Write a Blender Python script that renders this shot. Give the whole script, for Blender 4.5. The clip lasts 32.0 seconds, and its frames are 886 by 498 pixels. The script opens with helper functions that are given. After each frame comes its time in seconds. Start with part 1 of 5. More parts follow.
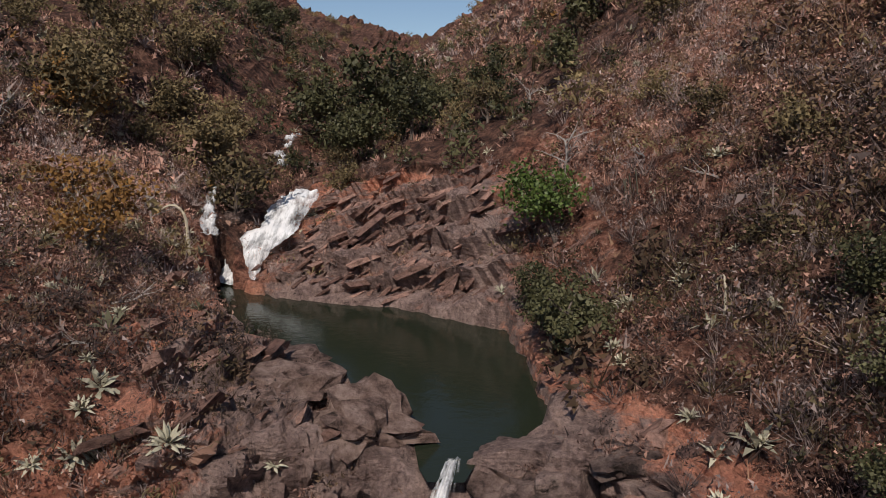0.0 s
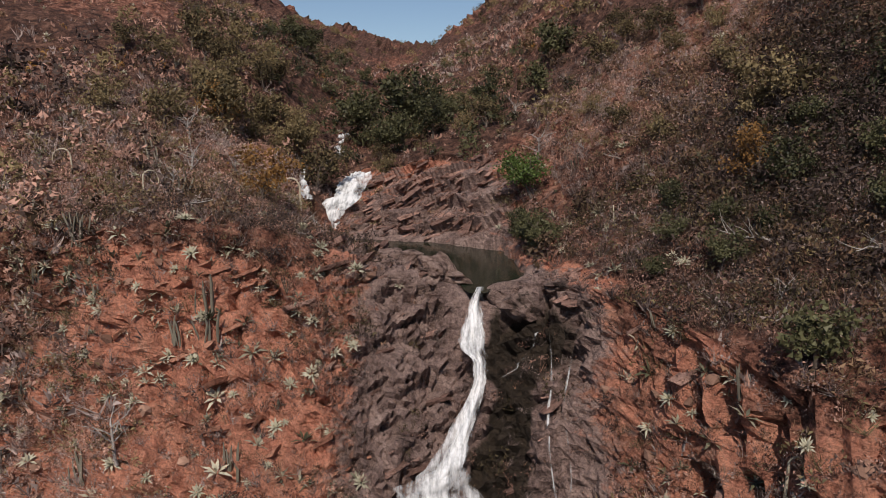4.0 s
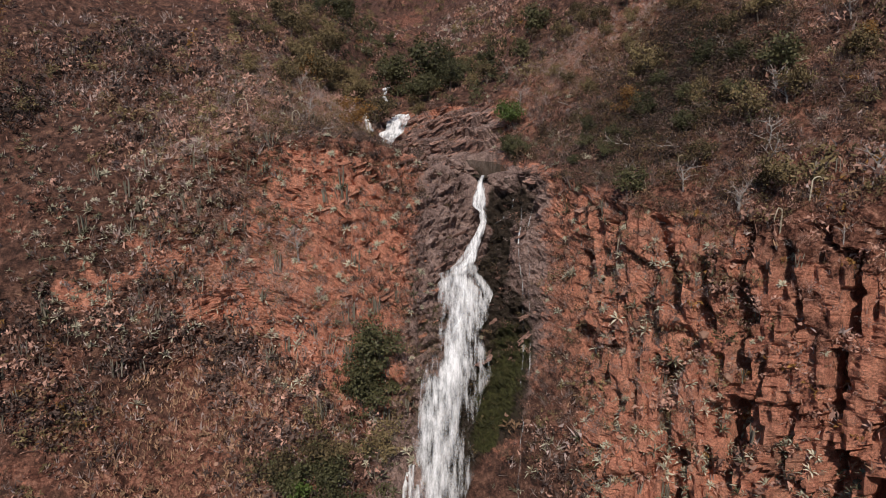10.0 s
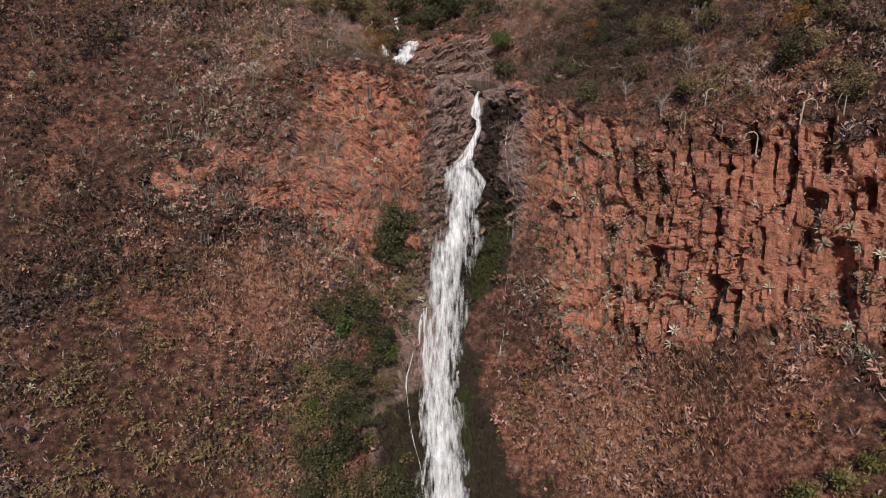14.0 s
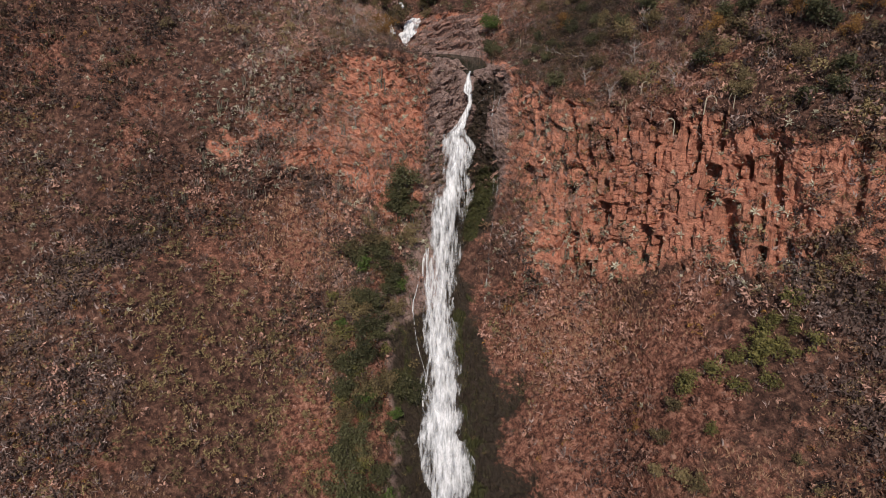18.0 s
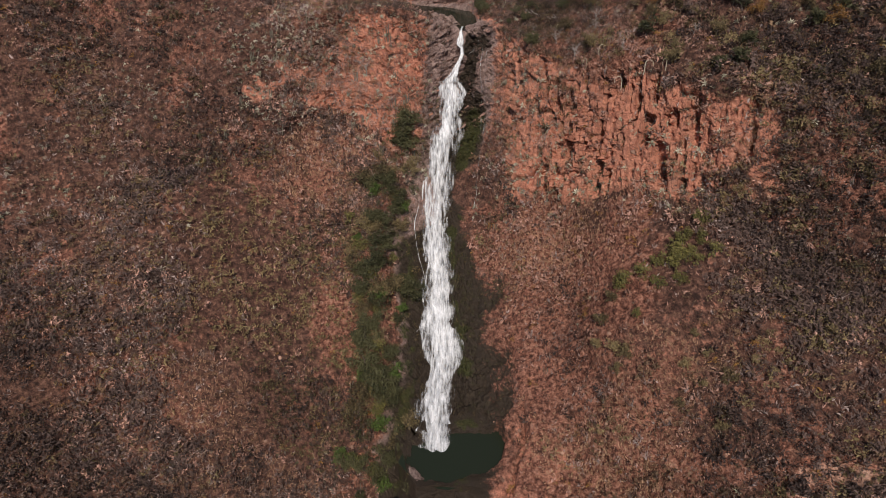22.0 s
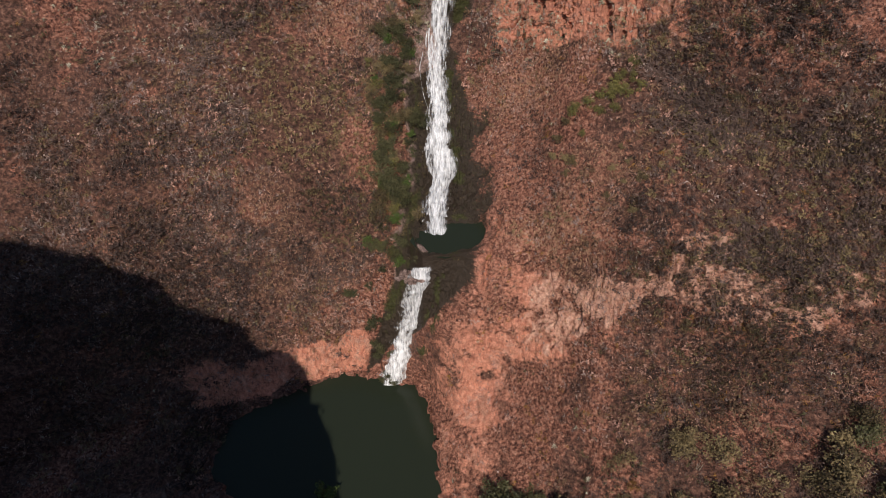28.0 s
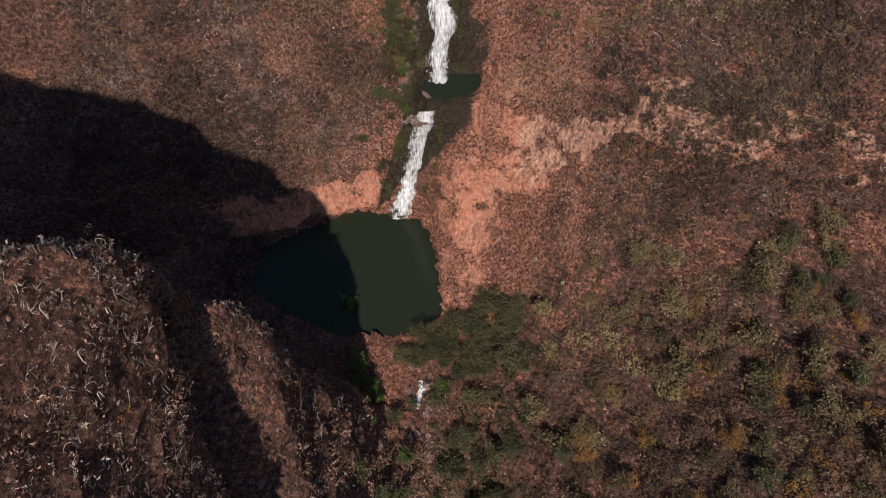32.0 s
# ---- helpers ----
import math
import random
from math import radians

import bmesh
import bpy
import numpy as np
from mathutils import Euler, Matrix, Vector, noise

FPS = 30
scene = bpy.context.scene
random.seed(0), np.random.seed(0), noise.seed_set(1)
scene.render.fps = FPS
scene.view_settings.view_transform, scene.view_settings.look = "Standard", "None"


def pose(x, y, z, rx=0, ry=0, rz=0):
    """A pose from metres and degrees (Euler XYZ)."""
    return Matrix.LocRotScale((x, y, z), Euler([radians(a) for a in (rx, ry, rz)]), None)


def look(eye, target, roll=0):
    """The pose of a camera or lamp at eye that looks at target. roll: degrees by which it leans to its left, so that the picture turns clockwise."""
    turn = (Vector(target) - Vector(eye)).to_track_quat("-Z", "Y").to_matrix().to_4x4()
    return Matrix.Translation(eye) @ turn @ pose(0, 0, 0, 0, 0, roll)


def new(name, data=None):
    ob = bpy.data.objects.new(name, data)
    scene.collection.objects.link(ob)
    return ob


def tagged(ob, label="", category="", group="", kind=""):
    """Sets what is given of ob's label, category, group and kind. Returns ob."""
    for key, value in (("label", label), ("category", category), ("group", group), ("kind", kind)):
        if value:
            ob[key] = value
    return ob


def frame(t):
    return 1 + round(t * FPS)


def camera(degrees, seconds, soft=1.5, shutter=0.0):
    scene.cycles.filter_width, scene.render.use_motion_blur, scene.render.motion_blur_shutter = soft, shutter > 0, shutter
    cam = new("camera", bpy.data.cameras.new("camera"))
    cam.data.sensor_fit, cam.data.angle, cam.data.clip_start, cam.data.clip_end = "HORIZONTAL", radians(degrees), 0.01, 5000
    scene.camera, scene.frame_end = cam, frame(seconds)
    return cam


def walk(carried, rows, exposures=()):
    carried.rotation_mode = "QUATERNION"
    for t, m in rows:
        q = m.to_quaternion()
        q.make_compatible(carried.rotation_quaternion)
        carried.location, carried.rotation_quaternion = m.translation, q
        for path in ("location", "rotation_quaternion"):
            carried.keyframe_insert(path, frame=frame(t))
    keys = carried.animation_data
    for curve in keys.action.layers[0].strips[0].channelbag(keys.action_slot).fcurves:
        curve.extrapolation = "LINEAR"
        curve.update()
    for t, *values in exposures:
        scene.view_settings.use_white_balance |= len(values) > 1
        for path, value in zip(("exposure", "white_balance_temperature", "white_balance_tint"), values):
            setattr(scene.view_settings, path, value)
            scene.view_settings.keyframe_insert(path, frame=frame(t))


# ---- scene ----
cam = camera(65.8, 32.0, soft=0.7)

# seconds, x, y, z, turn to the left, tilt, lean
PATH = [
    (0, 0.02, -21.58, 109.24, 2.16, -10.26, -0.40),
    (1, -0.62, -27.13, 109.22, 1.61, -10.22, 0.11),
    (2, -0.98, -33.35, 109.42, 1.52, -10.26, -0.11),
    (3, -1.69, -39.51, 109.38, 1.04, -10.16, -0.12),
    (4, -2.24, -45.76, 109.41, 0.86, -10.13, -0.09),
    (4.5, -2.32, -49.19, 109.51, 0.92, -10.18, -0.17),
    (6.5, -4.10, -62.10, 109.88, 0.03, -10.48, 0.64),
    (7, -4.36, -65.25, 109.88, -0.05, -10.49, 0.63),
    (8, -4.43, -71.46, 109.95, 0.19, -10.89, 0.51),
    (9, -4.25, -77.49, 110.17, 0.53, -12.49, 0.21),
    (10, -4.15, -83.67, 110.65, 0.81, -14.23, -0.04),
    (11, -4.32, -90.05, 110.99, 0.86, -15.81, -0.14),
    (12, -4.75, -96.43, 111.36, 0.65, -17.37, -0.19),
    (13, -4.84, -102.73, 111.75, 0.64, -18.84, -0.14),
    (14, -4.63, -108.63, 112.87, 0.76, -20.34, -0.15),
    (14.5, -4.86, -111.74, 114.02, 0.62, -20.99, -0.10),
    (16.5, -4.70, -123.14, 119.55, 0.65, -23.55, -0.31),
    (17, -3.96, -125.86, 121.17, 0.93, -24.27, -0.38),
    (18, -3.36, -131.18, 124.77, 1.12, -25.82, -0.48),
    (19, -3.45, -136.97, 128.10, 0.99, -27.30, -0.41),
    (20, -3.34, -143.03, 131.56, 0.86, -29.00, -0.29),
    (21, -3.34, -149.34, 134.81, 0.68, -30.60, -0.14),
    (22, -3.71, -156.00, 138.32, 0.40, -32.32, 0.04),
    (23, -2.88, -162.73, 140.93, 0.62, -33.81, 0.01),
    (24, -2.34, -169.03, 143.93, 0.84, -35.56, -0.06),
    (25, -2.24, -174.84, 148.39, 0.89, -37.95, -0.02),
    (25.5, -2.31, -178.04, 150.63, 0.84, -39.09, 0.04),
    (27.5, -2.20, -191.77, 158.48, 0.87, -43.67, -0.19),
    (28, -2.03, -195.13, 160.16, 0.92, -44.84, -0.31),
    (29, -2.65, -201.53, 164.03, 0.64, -47.43, -0.14),
    (30, -3.74, -208.98, 167.56, 0.13, -49.75, 0.29),
    (31, -4.08, -216.55, 170.59, -0.05, -51.96, 0.41),
    (32, -4.14, -223.93, 173.93, -0.07, -54.38, 0.53),
]


def flown(x, y, z, turn, tilt, lean):
    return pose(x, y, z, 90 + tilt, 0, turn) @ pose(0, 0, 0, 0, 0, lean)


walk(cam, [(t, flown(*p)) for t, *p in PATH], [(0, -0.06), (21, -0.06), (27, 0.1), (32, 0.1)])

# ---- light ----
SUN_TURN, SUN_HEIGHT = 184.0, 46.0   # degrees clockwise from +y, degrees above the horizon
sun_way = Vector((math.sin(radians(SUN_TURN)) * math.cos(radians(SUN_HEIGHT)),
                  math.cos(radians(SUN_TURN)) * math.cos(radians(SUN_HEIGHT)), math.sin(radians(SUN_HEIGHT))))
sun = new("sun", bpy.data.lights.new("sun", "SUN"))
sun.data.energy, sun.data.angle, sun.data.color = 3.6, radians(0.55), (1.0, 0.89, 0.80)
sun.matrix_world = look(sun_way * 600, (0, 0, 0))
world = bpy.data.worlds.new("sky")
scene.world = world
world.use_nodes = True
wn = world.node_tree.nodes
sky = wn.new("ShaderNodeTexSky")
sky.sky_type, sky.sun_disc = "NISHITA", False
sky.sun_elevation, sky.sun_rotation = radians(SUN_HEIGHT), radians(SUN_TURN)
sky.altitude, sky.dust_density = 1500, 1.5
wn["Background"].inputs["Strength"].default_value = 0.088
world.node_tree.links.new(sky.outputs["Color"], wn["Background"].inputs["Color"])
scene.view_settings.exposure = 0.0

# ---- materials ----
def material(name, rough=0.9, metal=0.0):
    m = bpy.data.materials.new(name)
    m.use_nodes = True
    b = m.node_tree.nodes["Principled BSDF"]
    b.inputs["Roughness"].default_value, b.inputs["Metallic"].default_value = rough, metal
    b.inputs["Specular IOR Level"].default_value = 0.25
    return m, m.node_tree, b


def node(tree, kind, **values):
    n = tree.nodes.new("ShaderNode" + kind)
    for key, value in values.items():
        if key in n.inputs:
            n.inputs[key].default_value = value
    return n


def noise_tex(tree, scale, detail=6, rough=0.6, stretch=None, source="Position"):
    geo = tree.nodes.new("ShaderNodeNewGeometry")
    n = node(tree, "TexNoise", Scale=scale, Detail=detail, Roughness=rough)
    if stretch:
        mp = tree.nodes.new("ShaderNodeMapping")
        mp.inputs["Scale"].default_value = stretch
        tree.links.new(geo.outputs[source], mp.inputs["Vector"])
        tree.links.new(mp.outputs["Vector"], n.inputs["Vector"])
    else:
        tree.links.new(geo.outputs[source], n.inputs["Vector"])
    return n.outputs["Fac"]


def ramp(tree, fac, stops):
    r = tree.nodes.new("ShaderNodeValToRGB")
    e = r.color_ramp.elements
    while len(e) < len(stops):
        e.new(0.5)
    for item, (at, col) in zip(e, stops):
        item.position, item.color = at, (*col, 1)
    tree.links.new(fac, r.inputs["Fac"])
    return r.outputs["Color"]


def blend(tree, fac, a, b, kind="MIX"):
    m = tree.nodes.new("ShaderNodeMix")
    m.data_type, m.blend_type = "RGBA", kind
    if isinstance(fac, (int, float)):
        m.inputs[0].default_value = fac
    else:
        tree.links.new(fac, m.inputs[0])
    for sock, val in ((m.inputs[6], a), (m.inputs[7], b)):
        if isinstance(val, tuple):
            sock.default_value = (*val, 1)
        else:
            tree.links.new(val, sock)
    return m.outputs[2]


def bump(tree, b, height, strength, distance):
    n = node(tree, "Bump", Strength=strength, Distance=distance)
    tree.links.new(height, n.inputs["Height"])
    tree.links.new(n.outputs["Normal"], b.inputs["Normal"])


def attribute(tree, name):
    a = tree.nodes.new("ShaderNodeAttribute")
    a.attribute_name = name
    return a.outputs["Fac"]


def between(tree, value, low, high):
    n = tree.nodes.new("ShaderNodeMapRange")
    n.inputs["From Min"].default_value, n.inputs["From Max"].default_value = low, high
    tree.links.new(value, n.inputs["Value"])
    return n.outputs["Result"]


def torn(tree, mask, grain, amount):
    """A soft mask with its edge torn up by a grain."""
    n = tree.nodes.new("ShaderNodeMath")
    n.operation = "MULTIPLY_ADD"
    tree.links.new(grain, n.inputs[0])
    n.inputs[1].default_value, n.inputs[2].default_value = amount, -0.5 * amount
    a = tree.nodes.new("ShaderNodeMath")
    tree.links.new(n.outputs[0], a.inputs[0])
    tree.links.new(mask, a.inputs[1])
    return between(tree, a.outputs[0], 0.38, 0.62)


def land_material():
    m, t, b = material("land", 0.92)
    fine = noise_tex(t, 1.9, 8, 0.68)
    mid = noise_tex(t, 0.45, 6, 0.62)
    soil = ramp(t, noise_tex(t, 1.3, 8, 0.72), [(0.39, (0.055, 0.024, 0.017)), (0.48, (0.185, 0.078, 0.053)), (0.56, (0.35, 0.165, 0.113)), (0.66, (0.52, 0.29, 0.205))])
    litter_shade = ramp(t, noise_tex(t, 1.0, 8, 0.72), [(0.38, (0.038, 0.022, 0.017)), (0.5, (0.112, 0.056, 0.041)), (0.64, (0.26, 0.142, 0.10))])
    ground = blend(t, torn(t, attribute(t, "litter_shade"), mid, 1.6), soil, litter_shade)
    grain = noise_tex(t, 1.1, 9, 0.7, (1.0, 1.0, 0.35))
    red = ramp(t, grain, [(0.27, (0.14, 0.052, 0.036)), (0.38, (0.46, 0.188, 0.125)), (0.58, (0.70, 0.32, 0.21)), (0.8, (0.76, 0.45, 0.33))])
    red = blend(t, between(t, noise_tex(t, 0.22, 5, 0.6), 0.54, 0.86), red, blend(t, fine, (0.22, 0.13, 0.09), (0.46, 0.30, 0.21)))
    pale = ramp(t, grain, [(0.32, (0.26, 0.125, 0.088)), (0.45, (0.56, 0.31, 0.225)), (0.62, (0.72, 0.46, 0.345)), (0.8, (0.78, 0.56, 0.44))])
    red = blend(t, torn(t, attribute(t, "pale"), mid, 1.2), red, pale)
    streak = noise_tex(t, 0.8, 7, 0.65, (1.0, 1.0, 0.14))
    wet = ramp(t, streak, [(0.28, (0.08, 0.056, 0.05)), (0.44, (0.25, 0.172, 0.152)), (0.6, (0.41, 0.295, 0.257)), (0.8, (0.55, 0.42, 0.37))])
    crust = between(t, noise_tex(t, 2.6, 9, 0.78, (0.8, 0.8, 1.9)), 0.5, 0.66)
    wet = blend(t, crust, wet, blend(t, fine, (0.30, 0.20, 0.17), (0.52, 0.39, 0.34)))
    # Thin dark seams: joint dirt and the joints' shadow, both put in the colour.
    seam = between(t, noise_tex(t, 1.7, 9, 0.76, (0.6, 0.6, 2.2)), 0.42, 0.33)
    wet = blend(t, seam, wet, (0.035, 0.024, 0.02))
    mossy = ramp(t, fine, [(0.3, (0.03, 0.034, 0.012)), (0.7, (0.085, 0.085, 0.03))])
    ragged = noise_tex(t, 0.9, 9, 0.74)
    col = blend(t, torn(t, attribute(t, "rock"), ragged, 1.5), ground, red)
    wet = blend(t, torn(t, attribute(t, "damp"), streak, 0.9), wet, blend(t, fine, (0.02, 0.016, 0.012), (0.085, 0.062, 0.044)))
    col = blend(t, torn(t, attribute(t, "wet"), noise_tex(t, 0.9, 9, 0.75, (0.7, 0.7, 1.8)), 1.7), col, wet)
    col = blend(t, torn(t, attribute(t, "moss"), noise_tex(t, 1.6, 8, 0.7), 1.1), col, mossy)
    speck = ramp(t, noise_tex(t, 5.5, 7, 0.74), [(0.34, (0.55, 0.53, 0.52)), (0.5, (0.98, 0.97, 0.96)), (0.66, (1.35, 1.32, 1.28))])
    col = blend(t, 1.0, col, speck, "MULTIPLY")
    t.links.new(col, b.inputs["Base Color"])
    t.links.new(ramp(t, attribute(t, "damp"), [(0.0, (0.92,) * 3), (1.0, (0.5,) * 3)]), b.inputs["Roughness"])
    where = t.nodes.new("ShaderNodeNewGeometry").outputs["Position"]
    ledge_map = t.nodes.new("ShaderNodeMapping")
    ledge_map.inputs["Rotation"].default_value = (0.25, 0.42, 0.3)
    t.links.new(where, ledge_map.inputs["Vector"])
    ledges = node(t, "TexWave", Scale=0.32, Distortion=9.0, Detail=5.0)
    ledges.inputs["Detail Scale"].default_value, ledges.inputs["Detail Roughness"].default_value = 0.9, 0.62
    ledges.bands_direction, ledges.wave_profile = "Z", "SAW"
    t.links.new(ledge_map.outputs["Vector"], ledges.inputs["Vector"])
    height = t.nodes.new("ShaderNodeMath")
    height.operation = "MULTIPLY_ADD"
    t.links.new(ledges.outputs["Fac"], height.inputs[0])
    height.inputs[1].default_value = 0.14
    leaf_bed = t.nodes.new("ShaderNodeMapping")
    leaf_bed.inputs["Rotation"].default_value = (0.12, -0.42, 0.0)
    leaf_bed.inputs["Scale"].default_value = (0.45, 0.45, 3.4)
    t.links.new(where, leaf_bed.inputs["Vector"])
    beds = node(t, "TexNoise", Scale=1.1, Detail=7, Roughness=0.62)
    t.links.new(leaf_bed.outputs["Vector"], beds.inputs["Vector"])
    layered = t.nodes.new("ShaderNodeMath")
    layered.operation = "MULTIPLY_ADD"
    t.links.new(beds.outputs["Fac"], layered.inputs[0])
    layered.inputs[1].default_value = 0.6
    t.links.new(noise_tex(t, 2.6, 9, 0.74), layered.inputs[2])
    t.links.new(layered.outputs[0], height.inputs[2])
    bump(t, b, height.outputs[0], 1.0, 0.5)
    return m


def pool_material(name, tint, ripple):
    m, t, b = material(name, 0.06)
    b.inputs["Base Color"].default_value = (*tint, 1)
    b.inputs["Specular IOR Level"].default_value = 0.32
    b.inputs["IOR"].default_value = 1.33
    bump(t, b, noise_tex(t, 2.2, 5, 0.6), 0.25, ripple)
    return m


def white_water_material():
    """White water that thins to streaks and drops where its cover runs out."""
    m, t, b = material("falling_water", 0.55)
    veil = noise_tex(t, 2.2, 7, 0.62, (1.0, 0.2, 0.16))
    drops = noise_tex(t, 6.5, 6, 0.75, (1.0, 0.7, 0.5))
    both_noise = t.nodes.new("ShaderNodeMath")
    both_noise.operation = "MULTIPLY_ADD"
    t.links.new(veil, both_noise.inputs[0])
    both_noise.inputs[1].default_value = 1.05
    fine = t.nodes.new("ShaderNodeMath")
    fine.operation = "MULTIPLY_ADD"
    t.links.new(drops, fine.inputs[0])
    fine.inputs[1].default_value, fine.inputs[2].default_value = 0.6, -0.32
    t.links.new(fine.outputs[0], both_noise.inputs[2])
    cover = t.nodes.new("ShaderNodeMath")
    t.links.new(both_noise.outputs[0], cover.inputs[0])
    t.links.new(attribute(t, "cover"), cover.inputs[1])
    t.links.new(between(t, cover.outputs[0], 0.42, 0.95), b.inputs["Alpha"])
    t.links.new(ramp(t, veil, [(0.36, (0.66, 0.68, 0.69)), (0.55, (0.9, 0.91, 0.91))]), b.inputs["Base Color"])
    bump(t, b, both_noise.outputs[0], 0.5, 0.3)
    return m


LAND = land_material()
POOL = pool_material("pool_water", (0.021, 0.027, 0.017), 0.05)
WHITE = white_water_material()


def plant_material(name, low, high, rough=0.75, spread=0.5, glow=0.0):
    """Leaf colour from low to high by plant ("tone") and, less, by leaf."""
    m, t, b = material(name, rough)
    geo = t.nodes.new("ShaderNodeNewGeometry")
    mixer = t.nodes.new("ShaderNodeMix")
    mixer.inputs[0].default_value = spread
    t.links.new(attribute(t, "tone"), mixer.inputs[2])
    t.links.new(geo.outputs["Random Per Island"], mixer.inputs[3])
    mid = tuple((a + c) / 2 for a, c in zip(low, high))
    t.links.new(ramp(t, mixer.outputs[0], [(0.15, low), (0.5, mid), (0.9, high)]), b.inputs["Base Color"])
    return m


DRY = plant_material("dry_scrub", (0.055, 0.027, 0.02), (0.64, 0.375, 0.285))
GREY = plant_material("grey_twigs", (0.06, 0.041, 0.037), (0.55, 0.43, 0.385))
GRASS = plant_material("dry_grass", (0.24, 0.135, 0.085), (0.55, 0.35, 0.22))
OLIVE = plant_material("olive_leaves", (0.036, 0.028, 0.014), (0.31, 0.235, 0.115), 0.75, 0.36)
GREEN = plant_material("green_leaves", (0.02, 0.023, 0.011), (0.125, 0.12, 0.055), 0.55)
BRIGHT = plant_material("bright_green_leaves", (0.038, 0.068, 0.016), (0.12, 0.165, 0.04), 0.5)
RUSTY = plant_material("rusty_leaves", (0.14, 0.07, 0.022), (0.38, 0.20, 0.06))
AGAVE = plant_material("agave_leaves", (0.10, 0.097, 0.055), (0.60, 0.56, 0.42), 0.5)
CACTUS = plant_material("cactus_skin", (0.075, 0.07, 0.048), (0.28, 0.25, 0.195), 0.7)
STONE = plant_material("broken_stone", (0.13, 0.07, 0.05), (0.46, 0.28, 0.20), 0.9)


def bark_material(name, low, high):
    m, t, b = material(name, 0.9)
    t.links.new(ramp(t, noise_tex(t, 6, 6, 0.7, (1, 1, 0.3)), [(0.3, low), (0.7, high)]), b.inputs["Base Color"])
    bump(t, b, noise_tex(t, 14, 5, 0.7, (1, 1, 0.25)), 0.6, 0.03)
    return m


BROWN = plant_material("brown_leaves", (0.055, 0.036, 0.022), (0.29, 0.18, 0.105), 0.75, 0.36)

LIME = plant_material("yellow_green_leaves", (0.06, 0.06, 0.018), (0.24, 0.21, 0.07), 0.6)
DARK = plant_material("dark_twigs", (0.03, 0.021, 0.018), (0.17, 0.115, 0.095), 0.8, 0.4)

def plate_material(name, low, high):
    """Broken rock whose pieces differ in shade, with a crusted, rough face."""
    m, t, b = material(name, 0.9)
    geo = t.nodes.new("ShaderNodeNewGeometry")
    base = ramp(t, geo.outputs["Random Per Island"], [(0.0, low), (1.0, high)])
    stain = ramp(t, noise_tex(t, 2.4, 9, 0.76), [(0.36, (0.35, 0.33, 0.32)), (0.52, (0.9, 0.88, 0.86)), (0.68, (1.25, 1.2, 1.15))])
    t.links.new(blend(t, 1.0, base, stain, "MULTIPLY"), b.inputs["Base Color"])
    bump(t, b, noise_tex(t, 3.5, 9, 0.76, (0.7, 0.7, 1.6)), 1.0, 0.3)
    return m


PURPLE_ROCK = plate_material("purple_rock", (0.18, 0.105, 0.088), (0.56, 0.35, 0.285))
RED_ROCK = plate_material("red_rock", (0.30, 0.13, 0.087), (0.68, 0.345, 0.235))

BARK = bark_material("bark", (0.06, 0.045, 0.035), (0.20, 0.16, 0.13))
DEAD = bark_material("dead_wood", (0.24, 0.21, 0.19), (0.48, 0.44, 0.40))


def boulder_material(name, stops, rough):
    m, t, b = material(name, rough)
    info = t.nodes.new("ShaderNodeObjectInfo")
    col = ramp(t, noise_tex(t, 1.4, 8, 0.7), stops)
    shade = ramp(t, info.outputs["Random"], [(0, (0.7, 0.7, 0.7)), (1, (1.15, 1.1, 1.05))])
    t.links.new(blend(t, 1.0, col, shade, "MULTIPLY"), b.inputs["Base Color"])
    bump(t, b, noise_tex(t, 3.4, 9, 0.76, (0.8, 0.8, 1.8)), 1.0, 0.5)
    return m


WET_STONE = boulder_material("river_stone", [(0.36, (0.06, 0.042, 0.036)), (0.48, (0.25, 0.172, 0.148)), (0.62, (0.46, 0.345, 0.30))], 0.8)
RED_STONE = boulder_material("red_stone", [(0.3, (0.17, 0.08, 0.05)), (0.55, (0.40, 0.21, 0.14)), (0.75, (0.56, 0.36, 0.26))], 0.9)

# ---- land ----
def lattice(ix, iy, iz, seed):
    h = (ix * 374761393 + iy * 668265263 + iz * 2147483647 + seed * 974634533) & 0xFFFFFFFF
    h = ((h ^ (h >> 13)) * 1274126177) & 0xFFFFFFFF
    h = ((h ^ (h >> 16)) * 2246822519) & 0xFFFFFFFF
    return ((h ^ (h >> 15)) & 0xFFFFFF) / 8388607.5 - 1.0


def value_noise(x, y, z, seed=0):
    fx, fy, fz = np.floor(x), np.floor(y), np.floor(z)
    ix, iy, iz = fx.astype(np.int64), fy.astype(np.int64), fz.astype(np.int64)
    u, v, w = x - fx, y - fy, z - fz
    u, v, w = u * u * (3 - 2 * u), v * v * (3 - 2 * v), w * w * (3 - 2 * w)
    out = 0.0
    for a, wa in ((0, 1 - u), (1, u)):
        for b, wb in ((0, 1 - v), (1, v)):
            for c, wc in ((0, 1 - w), (1, w)):
                out = out + wa * wb * wc * lattice(ix + a, iy + b, iz + c, seed)
    return out


def fbm(x, y, z, octaves=4, gain=0.5, seed=0):
    total, amp, k = 0.0, 1.0, 1.0
    for o in range(octaves):
        total = total + amp * value_noise(x * k + o * 17.3, y * k, z * k, seed + o)
        amp, k = amp * gain, k * 2.03
    return total


def smooth_step(low, high, v):
    s = np.clip((v - low) / (high - low), 0, 1)
    return s * s * (3 - 2 * s)


